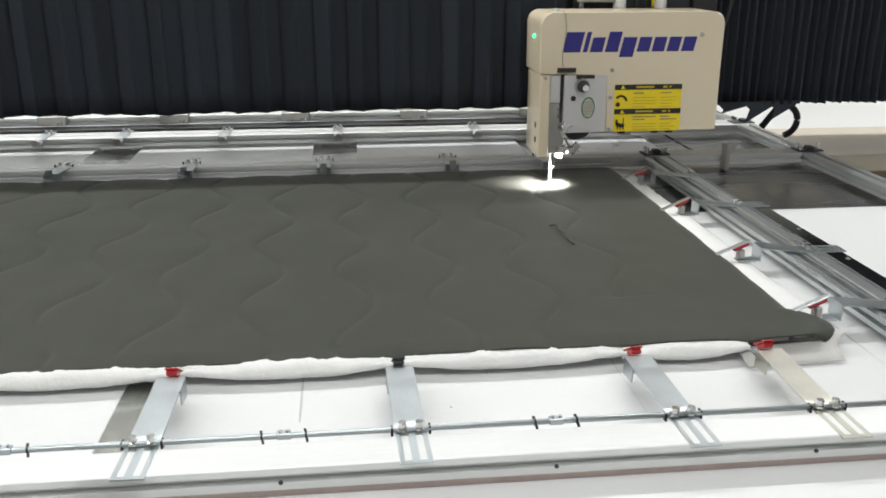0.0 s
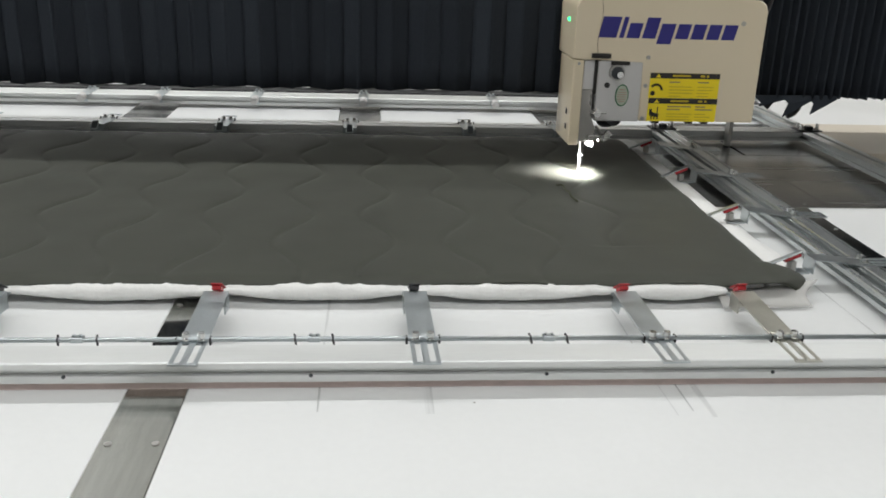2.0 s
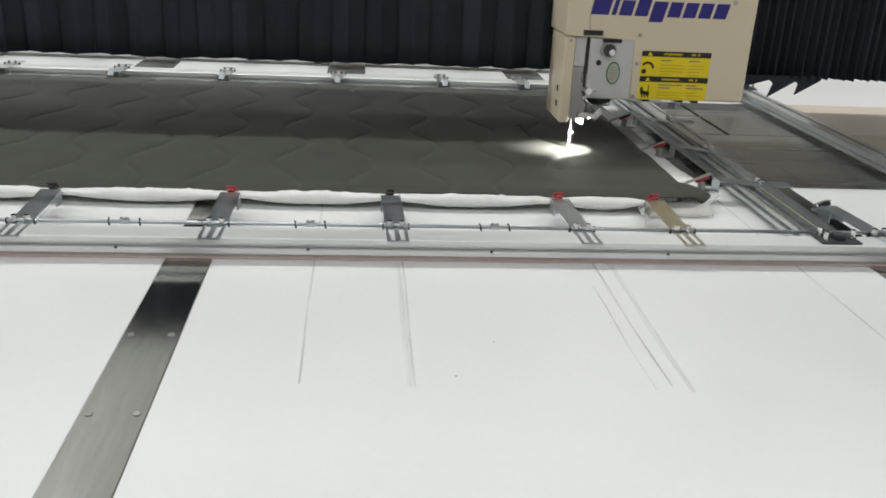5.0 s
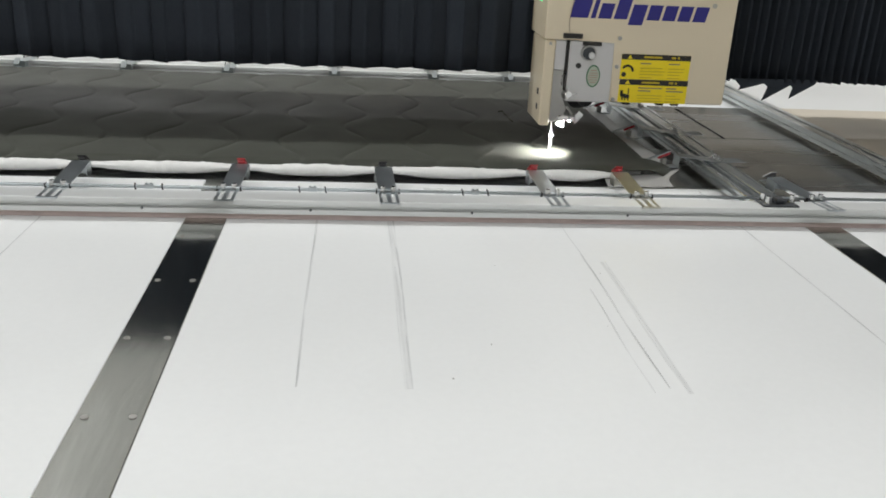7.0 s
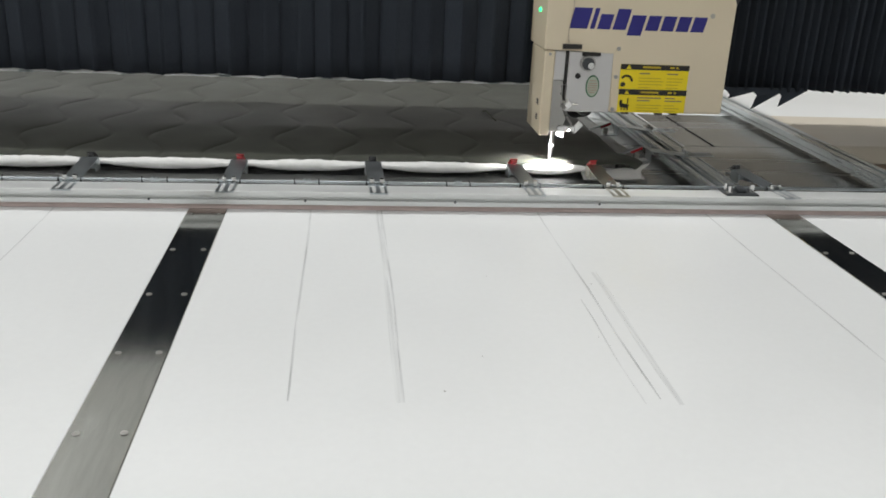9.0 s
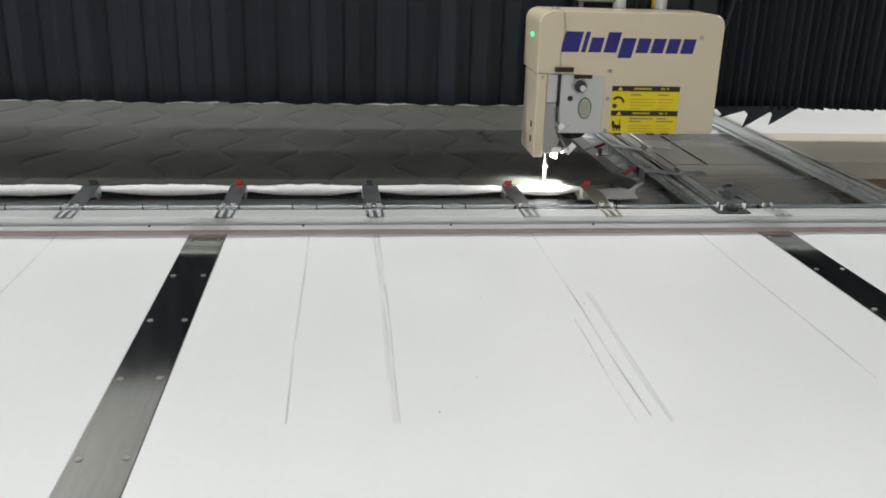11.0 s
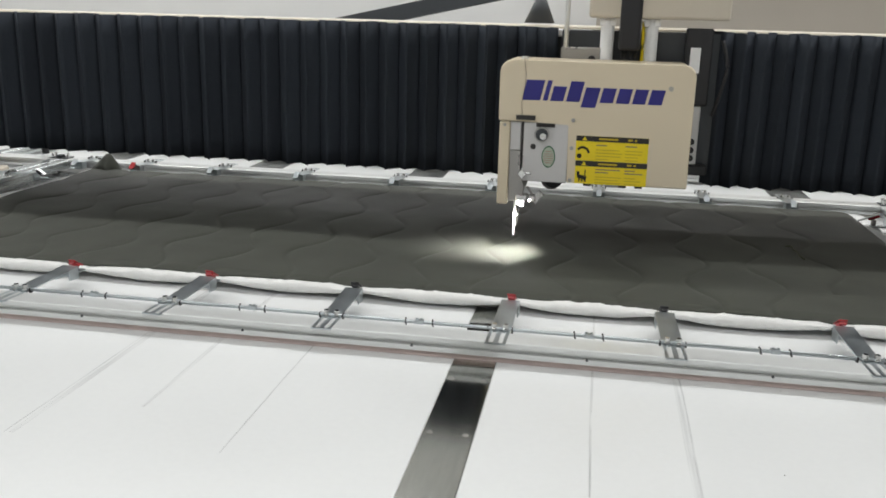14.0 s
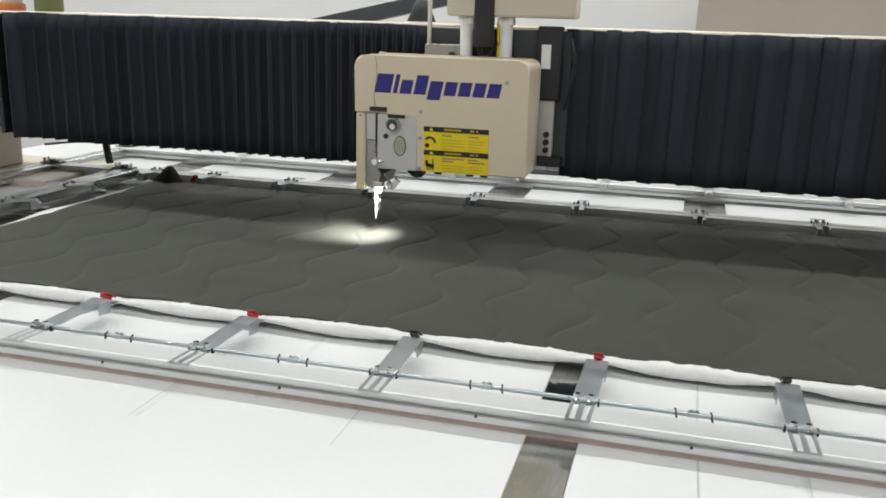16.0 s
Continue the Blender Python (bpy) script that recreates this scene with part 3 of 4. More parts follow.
def cloth():
    nx, ny = 620, 284
    v, f = [], []
    for j in range(ny + 1):
        for i in range(nx + 1):
            u, w = i / nx, j / ny
            x, y = QX0 + (QX1 - QX0) * u, QY0 + (QY1 - QY0) * w
            d = stitch(x, y)
            z = 0.044 + 0.0034 * (1 - math.exp(-d / 0.006)) + 0.0040 * (1 - math.exp(-d / 0.035))
            z += 0.004 * noise.noise(Vector((x * 2.1, y * 2.6, 3.0))) + 0.0012 * noise.noise(Vector((x * 11, y * 9, 7.0)))
            ef = max(0.0, 1 - (y - QY0) / 0.05)
            z -= ef * ef * (0.005 + 0.010 * (1 - bulge(x)))
            eb = max(0.0, 1 - (QY1 - y) / 0.06)
            z -= eb * eb * 0.020
            er = max(0.0, 1 - (QX1 - x) / 0.06)
            z -= er * er * 0.018
            el = max(0.0, 1 - (x - QX0) / 0.06)
            z -= el * el * 0.018
            if ef > 0:
                y += ef * (0.0025 * noise.noise(Vector((x * 9, 1.0, 0))) + 0.002 * (1 - bulge(x)))
            if er > 0:
                x += er * (0.010 * noise.noise(Vector((y * 5, 4.0, 0))) - 0.012)
                tq = (y - QY0) / 0.13
                tongue = math.sqrt(max(0.0, 1 - (2 * tq - 1) ** 2)) if 0 <= tq <= 1 else 0.0
                x += er * 0.045 * tongue
                z += tongue * (0.016 * er * (1 - er) + 0.006 * er)
            if eb > 0:
                y += eb * 0.012 * noise.noise(Vector((x * 4, 9.0, 0)))
            v.append((x, y, max(z, 0.022)))
    for j in range(ny):
        for i in range(nx):
            a = j * (nx + 1) + i
            f.append((a, a + 1, a + nx + 2, a + nx + 1))
    me = bpy.data.meshes.new("top_cloth")
    me.from_pydata(v, [], f)
    me.materials.append(M_FABRIC)
    for p in me.polygons:
        p.use_smooth = True
    ob = new("top_cloth", me)
    ob.parent = quilt
    th = ob.modifiers.new("thickness", "SOLIDIFY")
    th.thickness, th.offset = 0.0015, -1
    ob["label"] = "taupe satin cloth with wavy stitch lines"
    return ob


cloth()


def batting_edge():
    """A fluffy rolled edge of batting, pinched at the clamps."""
    bm, rings = bmesh.new(), []
    n, a0, a1 = 900, QX0 - 0.06, 1.192
    for i in range(n + 1):
        s = a0 + (a1 - a0) * i / n
        b = bulge(s)
        fl = noise.noise(Vector((s * 14, 2.0, 0))) * 0.004 + noise.noise(Vector((s * 60, 2.0, 0))) * 0.0016 + noise.noise(Vector((s * 160, 5.0, 0))) * 0.0011
        y0, y1 = QY0 - 0.010 - 0.015 * b + 0.8 * fl, QY0 + 0.05
        top, low = 0.036 + 0.007 * b + 0.8 * fl, 0.022 - 0.014 * b
        mid, ye = (top + low) / 2, QY0 + 0.001
        ring = []
        curve = ((y1, low), (y0 + 0.024, low), (y0 + 0.010, low + 0.003), (y0 + 0.002, mid - 0.006), (y0, mid), (y0 + 0.002, mid + 0.006),
                 (y0 + 0.007, top - 0.006), (y0 + 0.012, top - 0.002), (ye, top), (ye + 0.012, top - 0.002), (y1, 0.030))
        for k, (yy, zz) in enumerate(curve):
            j = noise.noise(Vector((s * 40, k * 1.3, 0))) * 0.0015 if 1 < k < 9 else 0.0
            ring.append(bm.verts.new((s, yy + 0.6 * j, zz + j)))
        rings.append(ring)
    for p, q in zip(rings, rings[1:]):
        for k in range(10):
            bm.faces.new((p[k], q[k], q[k + 1], p[k + 1]))
    return bm


part("batting_roll", batting_edge(), M_BATTING, quilt, "fluffy white batting edge pinched between clamps", smooth=True)


def batting_side(x_in, sign):
    bm, rows = bmesh.new(), []
    n = 120
    for i in range(n + 1):
        y = QY0 + 0.045 + (QY1 - QY0 - 0.035) * i / n
        out = min(1.0, 0.35 + 3.0 * (y - QY0 - 0.045)) * 0.058 + 0.030 * noise.noise(Vector((y * 3.1, sign * 5.0, 0))) + 0.006 * noise.noise(Vector((y * 30, 1.0, 0)))
        z = 0.030 + 0.006 * noise.noise(Vector((y * 4, 8.0, 0)))
        c = [(x_in - sign * 0.05, 0.014), (x_in + sign * out * 0.8, 0.008), (x_in + sign * out, 0.013), (x_in + sign * out * 0.85, z - 0.004), (x_in + sign * out * 0.3, z), (x_in - sign * 0.05, z)]
        rows.append([bm.verts.new((px, y, pz)) for px, pz in c])
    for p, q in zip(rows, rows[1:]):
        for k in range(6):
            bm.faces.new((p[k], q[k], q[(k + 1) % 6], p[(k + 1) % 6]))
    bm.faces.new(rows[0]), bm.faces.new(rows[-1][::-1])
    return bm


part("batting_side", batting_side(QX1, 1), M_BATTING, quilt, "white batting strip", smooth=True)
part("batting_side", batting_side(QX0, -1), M_BATTING, quilt, "white batting strip", smooth=True)
part("batting_core", B(QX0 + 0.03, QX1 - 0.06, QY0 + 0.052, QY1 - 0.02, 0.006, 0.030, bevel=0.004), M_BATTING, quilt)
part("batting_back", B(QX0 + 0.03, QX1 - 0.02, QY1 - 0.018, QY1 + 0.012, 0.010, 0.026, bevel=0.006), M_BATTING, quilt)


def corner_veil():
    """Thin batting that hangs past the clamped corner."""
    bm, rows = bmesh.new(), []
    for i in range(11):
        f = i / 10
        row = []
        for k in range(8):
            g = k / 7
            r = 0.06 * (0.75 + 0.35 * math.sin(3 * f + 4 * g))
            lift = 0.050 * max(0.0, f - 0.45) ** 1.5 * g
            row.append(bm.verts.new((1.172 + (0.188 + r) * f - 0.03 * f * (1 - g) ** 2, QY0 - 0.054 + 0.075 * g + 0.012 * f, 0.006 + 0.016 * g ** 0.7 + lift + 0.0025 * noise.noise(Vector((f * 4, g * 4, 2.0))))))
        rows.append(row)
    for p, q in zip(rows, rows[1:]):
        for k in range(7):
            bm.faces.new((p[k], q[k], q[k + 1], p[k + 1]))
    bmesh.ops.recalc_face_normals(bm, faces=bm.faces)
    bm.normal_update()
    bmesh.ops.solidify(bm, geom=bm.faces[:], thickness=0.0012)
    return bm


part("corner_veil", corner_veil(), M_VEIL, quilt, "loose pale backing cloth at the corner", smooth=True)
bm = bmesh.new()
bmesh.ops.create_cone(bm, cap_ends=True, segments=4, radius1=0.075, radius2=0.012, depth=0.075, matrix=pose(QX0 + 0.10, QY1 - 0.04, 0.078, 0, 8, 20))
bmesh.ops.subdivide_edges(bm, edges=bm.edges[:], cuts=2, use_grid_fill=True)
for v in bm.verts:
    v.co += 0.008 * noise.noise_vector(v.co * 18)
part("gathered_corner", bm, M_FABRIC, quilt, smooth=True)

# ---- sewing head ----
head = thing("sewing_head", "cream enamelled quilting head with yellow warning labels and a lit needle", "sewing head")


def arc(cx, cz, r, a0, a1, n=6):
    return [(cx + r * math.cos(radians(a0 + (a1 - a0) * i / n)), cz + r * math.sin(radians(a0 + (a1 - a0) * i / n))) for i in range(n + 1)]


sil = [(1.003, 0.410)] + arc(1.038, 0.563, 0.035, 180, 90) + arc(1.560, 0.566, 0.032, 90, 0) + [(1.594, 0.224), (1.2255, 0.224), (1.2255, 0.410)]
cover = part("cover", prism(sil, "y", 1.20, 1.42, bevel=0.0045), M_CREAM, head, "cream enamelled housing")
part("arm_column", B(1.007, 1.0405, 1.204, 1.40, 0.143, 0.4085, bevel=0.004), M_CREAM, head)
part("nose_cover", B(1.041, 1.0755, 1.212, 1.39, 0.318, 0.4085, bevel=0.002), M_SILVER, head, "pale grey nose cover")
nose = [(1.041, 0.3175), (1.0755, 0.3175), (1.0755, 0.235), (1.094, 0.196), (1.082, 0.158), (1.041, 0.152)]
part("nose_casting", prism(nose, "y", 1.216, 1.39, bevel=0.002), M_NOSE, head, "bare grey nose casting")
panel = part("access_panel", B(1.0845, 1.2245, 1.2025, 1.39, 0.2225, 0.4085, bevel=0.002), M_SILVER, head, "silver access panel with a pressure gauge")
part("panel_edge", B(1.076, 1.0842, 1.2085, 1.2215, 0.305, 0.408), M_BLACK, head, "black slot beside the panel")
F = 1.2015  # just before the face of the panel


def disc(x, z, r, y0, y1, material, parent, name, rz=None, label="", seg=24):
    bm = bmesh.new()
    bmesh.ops.create_cone(bm, cap_ends=True, segments=seg, radius1=1, radius2=1, depth=1,
                          matrix=Matrix.LocRotScale((x, (y0 + y1) / 2, z), Euler((radians(90), 0, 0)), (r, rz or r, abs(y1 - y0))))
    return part(name, bm, material, parent, label)


disc(1.1415, 0.374, 0.0235, 1.188, 1.2022, M_NOSE, panel, "gauge", label="round pressure gauge")
disc(1.1415, 0.374, 0.0190, 1.1865, 1.1885, M_DUCT, panel, "gauge_face")
disc(1.1465, 0.370, 0.0098, 1.172, 1.1862, M_CHROME, panel, "gauge_knob")
disc(1.1155, 0.334, 0.0085, 1.1995, 1.2022, M_BLACK, panel, "hole")
disc(1.165, 0.3035, 0.0215, 1.2003, 1.2023, M_GREEN, panel, "sticker", rz=0.0345, label="oval green sticker")
disc(1.165, 0.3035, 0.0183, 1.1995, 1.2006, M_PALE_GREEN, panel, "sticker_field", rz=0.0305)
for k, (z, w) in enumerate(((0.321, 0.010), (0.313, 0.014), (0.306, 0.015), (0.299, 0.015), (0.292, 0.014), (0.285, 0.010))):
    part("sticker_print", B(1.165 - w, 1.165 + w, 1.1989, 1.1996, z - 0.0013, z + 0.0013), M_ROSE, panel)
part("black_tag", B(1.059, 1.1185, 1.194, 1.1995, 0.4165, 0.4305), M_BLACK, head)
part("black_tag", B(1.1225, 1.1805, 1.1965, 1.2022, 0.3965, 0.4075), M_BLACK, panel)
for x, z in ((1.2355, 0.4215), (1.2355, 0.335), (1.2355, 0.2335)):
    disc(x, z, 0.006, 1.195, 1.2003, M_NOSE, head, "screw", seg=12)
bm = R((1.086, 1.17, 0.250), (1.086, 1.222, 0.250), 0.010, seg=12)
rod(bm, (1.075, 1.178, 0.250), (1.115, 1.178, 0.252), 0.003, seg=8), rod(bm, (1.086, 1.178, 0.235), (1.086, 1.178, 0.268), 0.0035, seg=8)
part("thread_tension_knob", bm, M_CHROME, head, "chrome thread tension knob")
# maker's mark as plain slanted blocks
x = 1.0735
for w, h0, h1 in ((0.062, 0, 0.062), (0.020, 0, 0.062), (0.046, 0, 0.045), (0.047, 0, 0.062), (0.050, -0.016, 0.045), (0.046, 0, 0.045), (0.046, 0, 0.045), (0.045, 0, 0.045), (0.047, 0, 0.045)):
    bm = bmesh.new()
    zb = 0.478
    pts = [(x + 0.22 * h0, zb + h0), (x + w - 0.006 + 0.22 * h0, zb + h0), (x + w - 0.006 + 0.22 * h1, zb + h1), (x + 0.22 * h1, zb + h1)]
    part("logo_block", prism(pts, "y", 1.1985, 1.2003, bevel=0.0006), M_BLUE, head)
    x += w + 0.0025
disc(1.521, 0.528, 0.0075, 1.1990, 1.2003, M_GREY_PRINT, head, "logo_dot")


def warning_label(x0, x1, z0, z1, which):
    lab = part("warning_label", B(x0, x1, 1.1984, 1.2003, z0, z1), M_YELLOW, head, "yellow and black warning label")
    y0, y1 = 1.1974, 1.1985
    part("header", B(x0, x1, y0, y1, z1 - 0.0165, z1), M_BLACK, lab)
    zc = z1 - 0.008
    part("header_text", B(x0 + 0.070, x0 + 0.128, 1.1968, y0, zc - 0.0028, zc + 0.0028), M_OCHRE, lab)
    part("header_text", B(x0 + 0.158, x0 + 0.172, 1.1968, y0, zc - 0.003, zc + 0.003), M_OCHRE, lab)
    part("header_text", B(x0 + 0.178, x0 + 0.185, 1.1968, y0, zc - 0.003, zc + 0.003), M_OCHRE, lab)
    part("hazard_sign", prism([(x0 + 0.018, zc - 0.006), (x0 + 0.034, zc - 0.006), (x0 + 0.026, zc + 0.006)], "y", 1.1968, y0), M_YELLOW, lab)
    # picture field
    if which == 0:
        bm = bmesh.new()
        for a in range(20, 150, 22):
            c = (x0 + 0.022 + 0.018 * math.cos(radians(a)), z0 + 0.022 + 0.019 * math.sin(radians(a)))
            box(bm, -0.0045, 0.0045, y0, y1, -0.0035, 0.0035, m=Matrix.Translation((c[0], 0, c[1])) @ pose(0, 0, 0, 0, 90 - a, 0))
        rod(bm, (x0 + 0.012, y0, z0 + 0.014), (x0 + 0.012, y1, z0 + 0.014), 0.0075, seg=14)
    else:
        bm = bmesh.new()
        box(bm, -0.016, 0.012, y0, y1, -0.006, 0.006, m=pose(x0 + 0.024, 0, z0 + 0.020, 0, 12, 0))
        for dx in (-0.012, -0.003, 0.007):
            box(bm, x0 + 0.024 + dx, x0 + 0.028 + dx, y0, y1, z0 + 0.006, z0 + 0.020)
        box(bm, x0 + 0.006, x0 + 0.014, y0, y1, z0 + 0.022, z0 + 0.038), box(bm, x0 + 0.030, x0 + 0.033, y0, y1, z0 + 0.024, z0 + 0.044)
    part("pictogram", bm, M_BLACK, lab)
    h = z1 - 0.0165 - z0
    lines = ((0.72, 0, 0.42), (1.9, 1, 0.9), (2.7, 1, 1.0), (3.5, 1, 0.95), (4.3, 1, 0.5)) if which == 0 else ((0.6, 0, 0.95), (1.4, 0, 0.5), (2.7, 1, 1.0), (3.5, 1, 0.9), (4.3, 1, 1.0))
    for r, faint, e in lines:
        zz = z1 - 0.0165 - h * (r + 0.2) / 5.0
        t = 0.0011 if faint else 0.0017
        for a, b in ((0.062, 0.142), (0.152, 0.212)):
            b = a + (b - a) * (e if a < 0.1 else random.uniform(0.45, 0.95))
            part("text_line", B(x0 + a, x0 + b, y0, y1, zz - t, zz + t), M_OCHRE if faint else M_BROWN, lab)


warning_label(1.2485, 1.469, 0.2985, 0.3755, 0)
warning_label(1.2505, 1.470, 0.2255, 0.2975, 1)
disc_bm = bmesh.new()
bmesh.ops.create_uvsphere(disc_bm, u_segments=12, v_segments=8, radius=0.007, matrix=Matrix.Translation((1.0025, 1.29, 0.522)))
part("status_light", disc_bm, M_GREEN_LED, head, "green status light", smooth=True)
for z in (0.195, 0.243):
    part("vent_slot", B(1.0052, 1.0072, 1.245, 1.262, z - 0.009, z + 0.009, bevel=0.0005), M_BLACK, head)
disc(1.0235, 0.398, 0.0045, 1.2015, 1.2045, M_NOSE, head, "screw", seg=10)
# needle bar, presser foot, lamp, thread hook
NX, NY = 1.061, 1.261
bm = R((NX, NY, 0.105), (NX, NY, 0.165), 0.0031, seg=14)
rod(bm, (NX, NY, 0.092), (NX, NY, 0.108), 0.0052, seg=14), rod(bm, (NX - 0.006, NY, 0.099), (NX + 0.013, NY, 0.099), 0.0026, seg=8)
part("needle_bar", bm, M_SILVER, head, "chrome needle bar", smooth=False)
bm = R((NX, NY, 0.066), (NX, NY, 0.092), 0.0038, seg=16)
rod(bm, (NX, NY, 0.046), (NX, NY, 0.0665), 0.0022, seg=16, r2=0.0038), rod(bm, (NX, NY, 0.030), (NX, NY, 0.050), 0.0014, seg=8)
part("needle", bm, M_SILVER, head, "pale presser sleeve and needle")
bm = hose([(NX + 0.012, NY + 0.012, 0.16), (NX + 0.013, NY + 0.013, 0.11), (NX + 0.010, NY + 0.010, 0.07), (NX + 0.004, NY + 0.006, 0.058)], 0.0018, seg=8, steps=4)
part("presser_bar", bm, M_CHROME, head, smooth=True)
lamp = part("lamp_housing", B(1.066, 1.104, 1.206, 1.248, 0.156, 0.176, bevel=0.003), M_CHROME, head)
AIM = pose(1.0850, 1.226, 0.153, 3, 21, 0) @ Matrix.Diagonal((1.0, 0.92, 1.0, 1.0))
bm = bmesh.new()
bmesh.ops.create_cone(bm, cap_ends=True, segments=20, radius1=0.0055, radius2=0.0055, depth=0.0015, matrix=AIM)
part("needle_light", bm, M_LED, lamp, "bright white needle light")
# shroud added to narrow the light pool; its glow stands in for spill
bm = bmesh.new()
bmesh.ops.create_cone(bm, cap_ends=False, segments=20, radius1=0.0125, radius2=0.0072, depth=0.016, matrix=AIM @ pose(0, 0, -0.0062))
bmesh.ops.recalc_face_normals(bm, faces=bm.faces)
bm.normal_update()
bmesh.ops.solidify(bm, geom=bm.faces[:], thickness=0.0012)
part("lamp_shroud", bm, M_SPILL, lamp, "glowing shroud added around the needle light", smooth=True)
part("thread_hook", box(B(1.108, 1.130, 1.225, 1.243, 0.150, 0.172, bevel=0.003), -0.010, 0.010, -0.006, 0.006, -0.02, 0.02, m=pose(1.135, 1.235, 0.166, 0, 40, 0)), M_CHROME, head, "bent chrome thread hook")
part("hook_arm", R((1.10, 1.235, 0.20), (1.125, 1.235, 0.165), 0.004, seg=8), M_NOSE, head)
bm = bmesh.new()
bmesh.ops.create_cone(bm, cap_ends=True, segments=20, radius1=0.034, radius2=0.030, depth=0.07, matrix=pose(1.175, 1.36, 0.205, 78, 0, 10))
part("rubber_boot", bm, M_DARK, head, "black rubber boot under the panel")
for x in (1.29, 1.40, 1.45):
    part("underside_lug", B(x - 0.012, x + 0.012, 1.23, 1.25, 0.212, 0.2235, bevel=0.002), M_DARK, head)
part("thread", hose([(1.072, 1.30, 0.6005), (1.076, 1.21, 0.6), (1.079, 1.1988, 0.585), (1.083, 1.1985, 0.54), (1.074, 1.1985, 0.47), (1.078, 1.1985, 0.432)], 0.0008, seg=6, steps=5), M_BROWN, head, "thin brown thread", smooth=True)
part("top_seam_bolt", R((1.07, 1.29, 0.598), (1.07, 1.29, 0.606), 0.012, seg=14), M_ALU, head)

# ---- carriage that carries the head along the gantry ----
carriage = thing("carriage", "beige carriage with cables and slide columns behind the sewing head", "carriage")
part("back_plate", B(1.19, 1.70, 1.47, 1.50, 0.30, 0.76, bevel=0.003), M_DUCT, carriage, "dark grey carriage plate")
part("drive_box", B(1.275, 1.715, 1.40, 1.53, 0.800, 1.16, bevel=0.010, seg=2), M_BEIGE, carriage, "beige drive box")
for x in (1.315, 1.455):
    part("slide_column", R((x + 0.022, 1.445, 0.44), (x + 0.022, 1.445, 0.80), 0.022, seg=20), M_WALL, carriage, "white slide column", smooth=True)
    part("column_collar", B(x - 0.004, x + 0.048, 1.425, 1.468, 0.775, 0.7995, bevel=0.003), M_WALL, carriage)
part("cable_duct", B(1.374, 1.442, 1.385, 1.42, 0.70, 1.2, bevel=0.010, seg=2), M_DARK, carriage, "black cable duct")
for dx, b in ((0.0, 0.01), (0.014, -0.01), (0.03, 0.012), (0.045, -0.006)):
    part("cable", hose([(1.385 + dx, 1.44, 0.56), (1.385 + dx + b, 1.435, 0.63), (1.386 + dx, 1.43, 0.70)], 0.006, seg=8, steps=5), M_DARK, carriage, smooth=True)
part("yellow_cable", hose([(1.45, 1.44, 0.60), (1.452, 1.438, 0.70), (1.45, 1.44, 0.79)], 0.005, seg=8, steps=4), M_YELLOW, carriage, smooth=True)
part("lift_rod", R((1.205, 1.44, 0.55), (1.205, 1.44, 1.25), 0.008, seg=12), M_ALU, carriage, smooth=True)
part("motor_bracket", B(1.19, 1.32, 1.43, 1.465, 0.615, 0.705, bevel=0.004), M_NOSE, carriage)
disc(1.292, 0.668, 0.012, 1.418, 1.431, M_DARK, carriage, "motor_knob")
part("cylinder_block", B(1.588, 1.672, 1.43, 1.468, 0.53, 0.775, bevel=0.004), M_DARK, carriage, "black air cylinder block")
part("type_plate", B(1.604, 1.636, 1.4275, 1.4303, 0.635, 0.715), M_WALL, carriage, "white type plate")
valve = part("valve_plate", B(1.588, 1.655, 1.44, 1.468, 0.335, 0.529, bevel=0.003), M_SILVER, carriage, "silver valve plate")
for z in (0.358, 0.385, 0.412):
    disc(1.634, z, 0.0105, 1.430, 1.4405, M_DARK, valve, "valve_knob")
part("foot_plate", B(1.575, 1.69, 1.425, 1.469, 0.302, 0.3345, bevel=0.003), M_DARK, carriage)
part("side_hose", hose([(1.700, 1.42, 0.74), (1.72, 1.41, 0.66), (1.705, 1.42, 0.56), (1.69, 1.43, 0.50)], 0.006, seg=8), M_DARK, carriage, smooth=True)
bm = bmesh.new()
bmesh.ops.create_cone(bm, cap_ends=True, segments=14, radius1=0.055, radius2=0.012, depth=0.10, matrix=pose(1.095, 1.69, 0.826))
for v in bm.verts:
    v.co.x += 0.006 * math.sin(v.co.z * 60)
part("cable_cone", bm, M_DUCT, carriage, "dark grey cable cone", smooth=True)

# ---- beyond the gantry ----
structure("partition", B(0.24, 8.99, 6.0, 6.06, FLOOR_Z, 2.6, bevel=0.005), M_PANEL, "tall beige partition wall", "partition")
part("cable_arm", box(bmesh.new(), -1.45, 1.45, -0.05, 0.05, -0.092, 0.0, bevel=0.004, m=pose(-0.02, 3.9, 0.817, 0, -12.4, 0)), M_DUCT, carriage, "dark grey sloping cable arm")
part("cable_arm_bracket", B(1.36, 1.42, 1.531, 3.95, 1.05, 1.11, bevel=0.004), M_DUCT, carriage)
beacon = thing("signal_post", "olive green round post standing on the gantry beam", "post")
part("pole", R((-2.585, 1.9, 0.770), (-2.585, 1.9, 1.15), 0.062, seg=24), M_OLIVE, beacon, smooth=True)
spool = thing("thread_spool", "white and orange thread spool on the gantry beam", "spool")
part("spool_base", R((-2.80, 1.9, 0.770), (-2.80, 1.9, 0.80), 0.07, seg=24), M_ORANGE, spool)
part("thread", R((-2.80, 1.9, 0.8005), (-2.80, 1.9, 0.95), 0.06, seg=24, r2=0.035), M_BATTING, spool, smooth=True)
# cable ends on the frame's rear corners
loop = [(2.165 + 0.062 * math.cos(radians(a)) - 0.02, 3.1, 0.135 + 0.062 * math.sin(radians(a))) for a in range(130, -100, -23)]
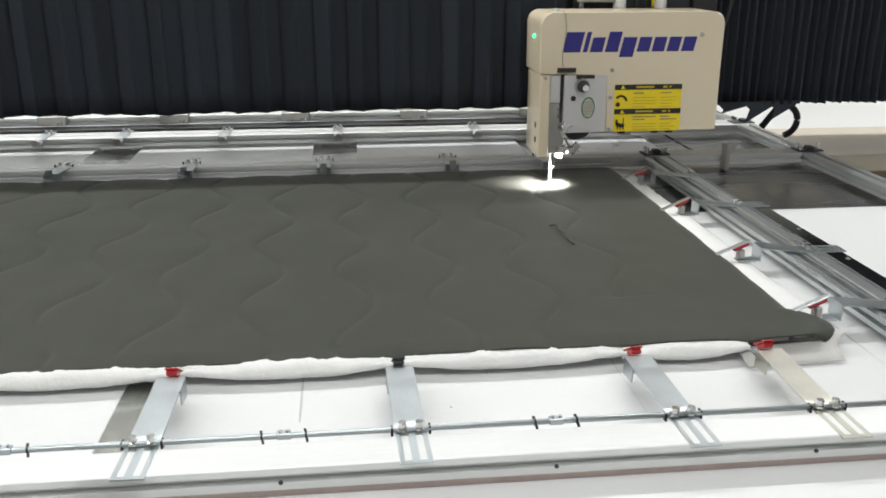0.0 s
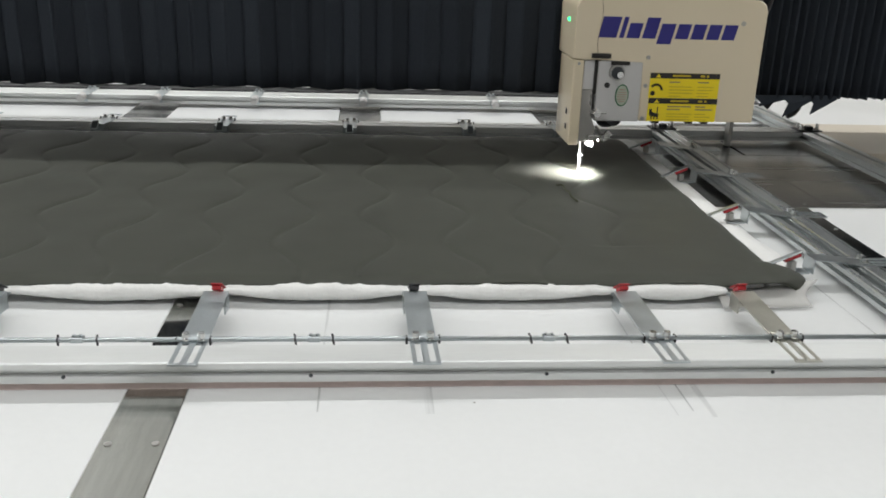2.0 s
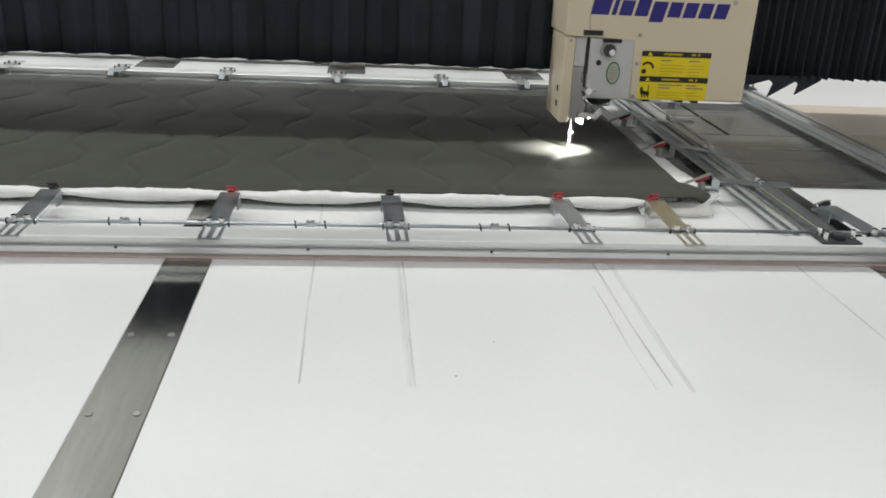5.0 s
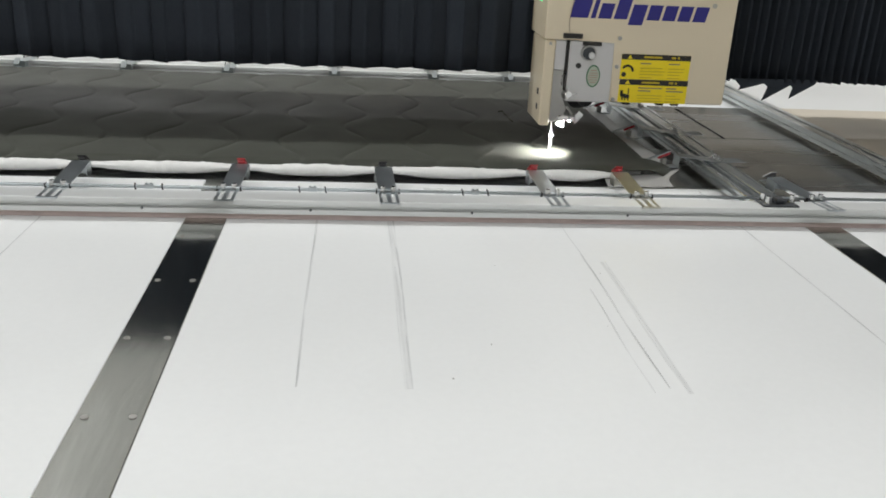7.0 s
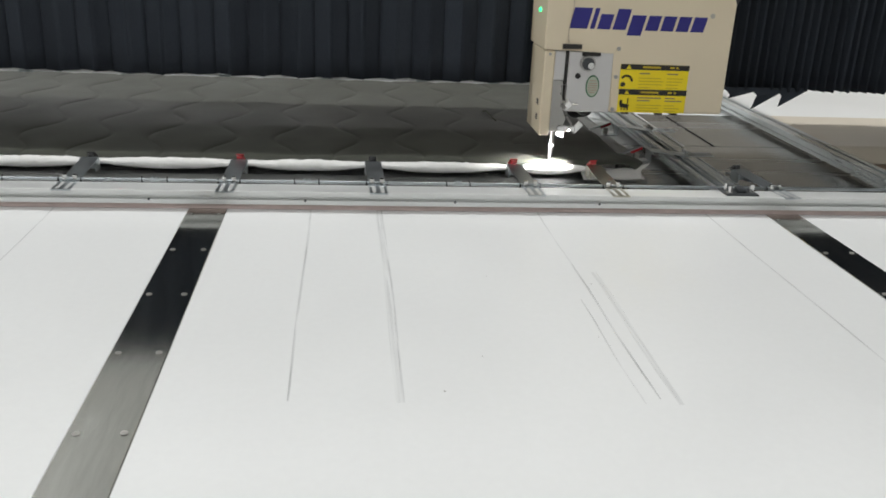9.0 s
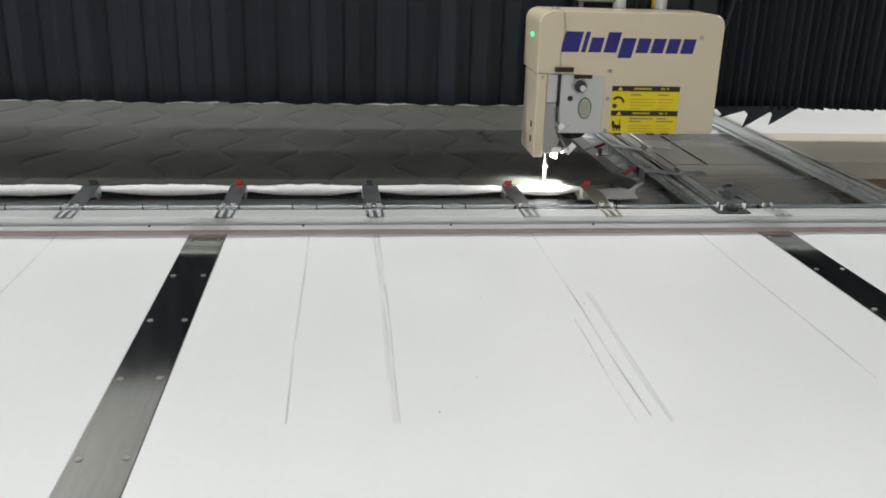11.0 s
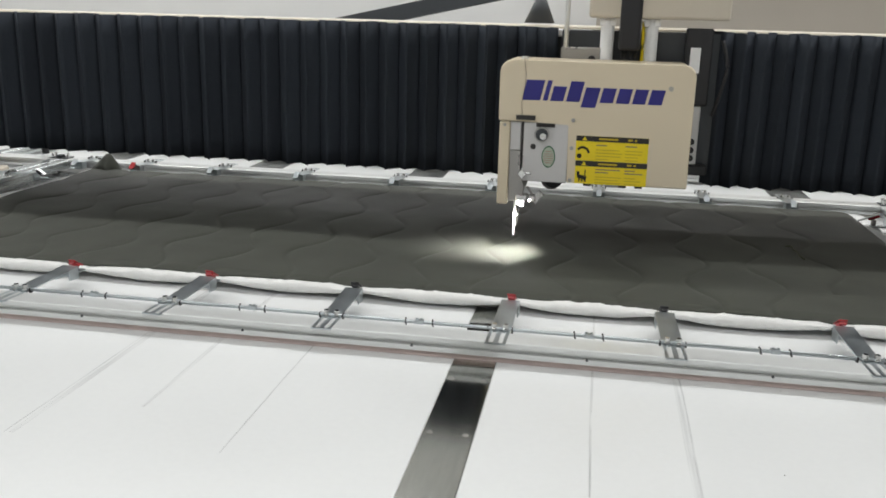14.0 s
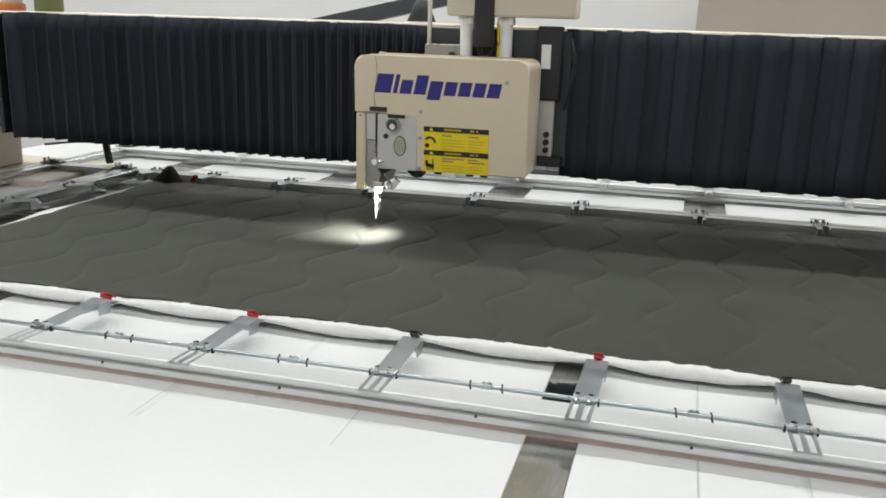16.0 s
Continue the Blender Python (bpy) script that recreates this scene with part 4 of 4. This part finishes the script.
part("hose_loop", hose([(2.06, 3.1, 0.11)] + loop[1:], 0.013, seg=10, steps=4), M_DARK, frame_thing, "black corrugated hose loop", smooth=True)
part("hose_end", R((-2.47, 3.0, 0.0545), (-2.49, 3.0, 0.165), 0.018, seg=14), M_DARK, frame_thing, "black hose end", smooth=True)
part("air_line", hose([(-2.49, 3.0, 0.155), (-2.65, 3.0, 0.15), (-2.84, 3.0, 0.125)], 0.006, seg=8, steps=4), M_DARK, frame_thing, "black air line", smooth=True)
# specks of dirt on the table
for x, y, r in ((0.667, -0.023, 0.0014), (0.582, -0.152, 0.0021), (0.733, 0.374, 0.0013), (0.970, 0.331, 0.0016), (0.913, 0.057, 0.0011)):
    part("dirt_speck", R((x, y, 0.0), (x, y, 0.0006), r, seg=7), M_NOSE, table)
# thread scrap lying on the cloth
M_SCRAP = mat("green_thread_scrap", (0.045, 0.05, 0.022), 0.8, 0, 0.3, 60, 200, 0.1)
part("thread_scrap", hose([(0.958, 2.035, 0.056), (0.975, 2.025, 0.059), (0.973, 1.985, 0.057), (0.980, 1.955, 0.058), (0.978, 1.92, 0.056), (0.986, 1.87, 0.055)], 0.0027, seg=6, steps=4), M_SCRAP, quilt, "dark green scrap of thread", smooth=True)


# ---- motion ----
FRAME_Y = ((0, -1.289), (0.5, -1.214), (1, -1.134), (1.5, -1.055), (2, -0.987), (2.5, -0.903), (3, -0.825), (3.5, -0.754), (4, -0.674), (4.5, -0.601), (5, -0.517), (5.6, -0.424), (6.25, -0.327), (6.9, -0.232), (7.5, -0.145), (8, -0.074), (8.5, -0.039), (9, -0.033), (10.2, -0.033), (11.2, -0.033), (11.5, -0.036), (12, -0.127), (12.5, -0.215), (13, -0.315), (13.5, -0.406), (14, -0.501), (14.5, -0.600), (15, -0.703), (15.5, -0.797), (16, -0.900))
HEAD = ((0, 0.011, 0), (0.5, -0.038, 0), (1, -0.061, 0), (1.5, -0.041, 0), (2, 0.010, 0), (2.5, 0.027, 0), (3, 0.002, 0), (3.5, -0.038, 0), (4, -0.037, 0), (4.5, 0.005, 0), (5, 0.028, 0), (5.6, -0.007, 0), (6.25, -0.048, 0), (6.9, -0.028, 0), (7.5, 0.009, 0), (8, 0.017, 0), (8.5, 0.008, 0), (9, 0.008, 0), (10.2, 0.008, 0), (11.2, 0.008, 0), (11.5, 0.006, 0.026), (12, -0.197, 0.066), (12.5, -0.404, 0.0704), (13, -0.612, 0.0704), (13.5, -0.818, 0.0704), (14, -1.021, 0.0704), (14.5, -1.229, 0.0704), (15, -1.437, 0.0704), (15.5, -1.641, 0.0704), (16, -1.848, 0.0704))


def pleat_pose(is_left, i, n, jit, dx):
    a, b = (LEFT_END, CARR_L + dx) if is_left else (CARR_R + dx, RIGHT_END)
    u, k = (i + 0.5) / n, (-0.16 * dx if is_left else 0.0)
    step = (b - a) / n * (1 + k * (1 - 2 * u))
    c = min(0.999, step / PLEAT[is_left])
    yaw = min(48 if is_left else 66, math.degrees(math.acos(c))) * (1 if i % 2 else -1) + jit[1]
    return pose(a + (b - a) * (u + k * u * (1 - u)), 1.47 + jit[2], jit[0], 0, 0, yaw)


def motions():
    rows = [(t, pose(0, y, 0)) for t, y in FRAME_Y]
    walk(frame_thing, rows)
    walk(quilt, rows)
    walk(head, [(t, pose(x, 0, z)) for t, x, z in HEAD])
    walk(carriage, [(t, pose(x - 0.015, 0, 0)) for t, x, z in HEAD])
    for o, is_left, i, n, jit in PLEATS:
        walk(o, [(t, pleat_pose(is_left, i, n, jit, x)) for t, x, z in HEAD])


motions()
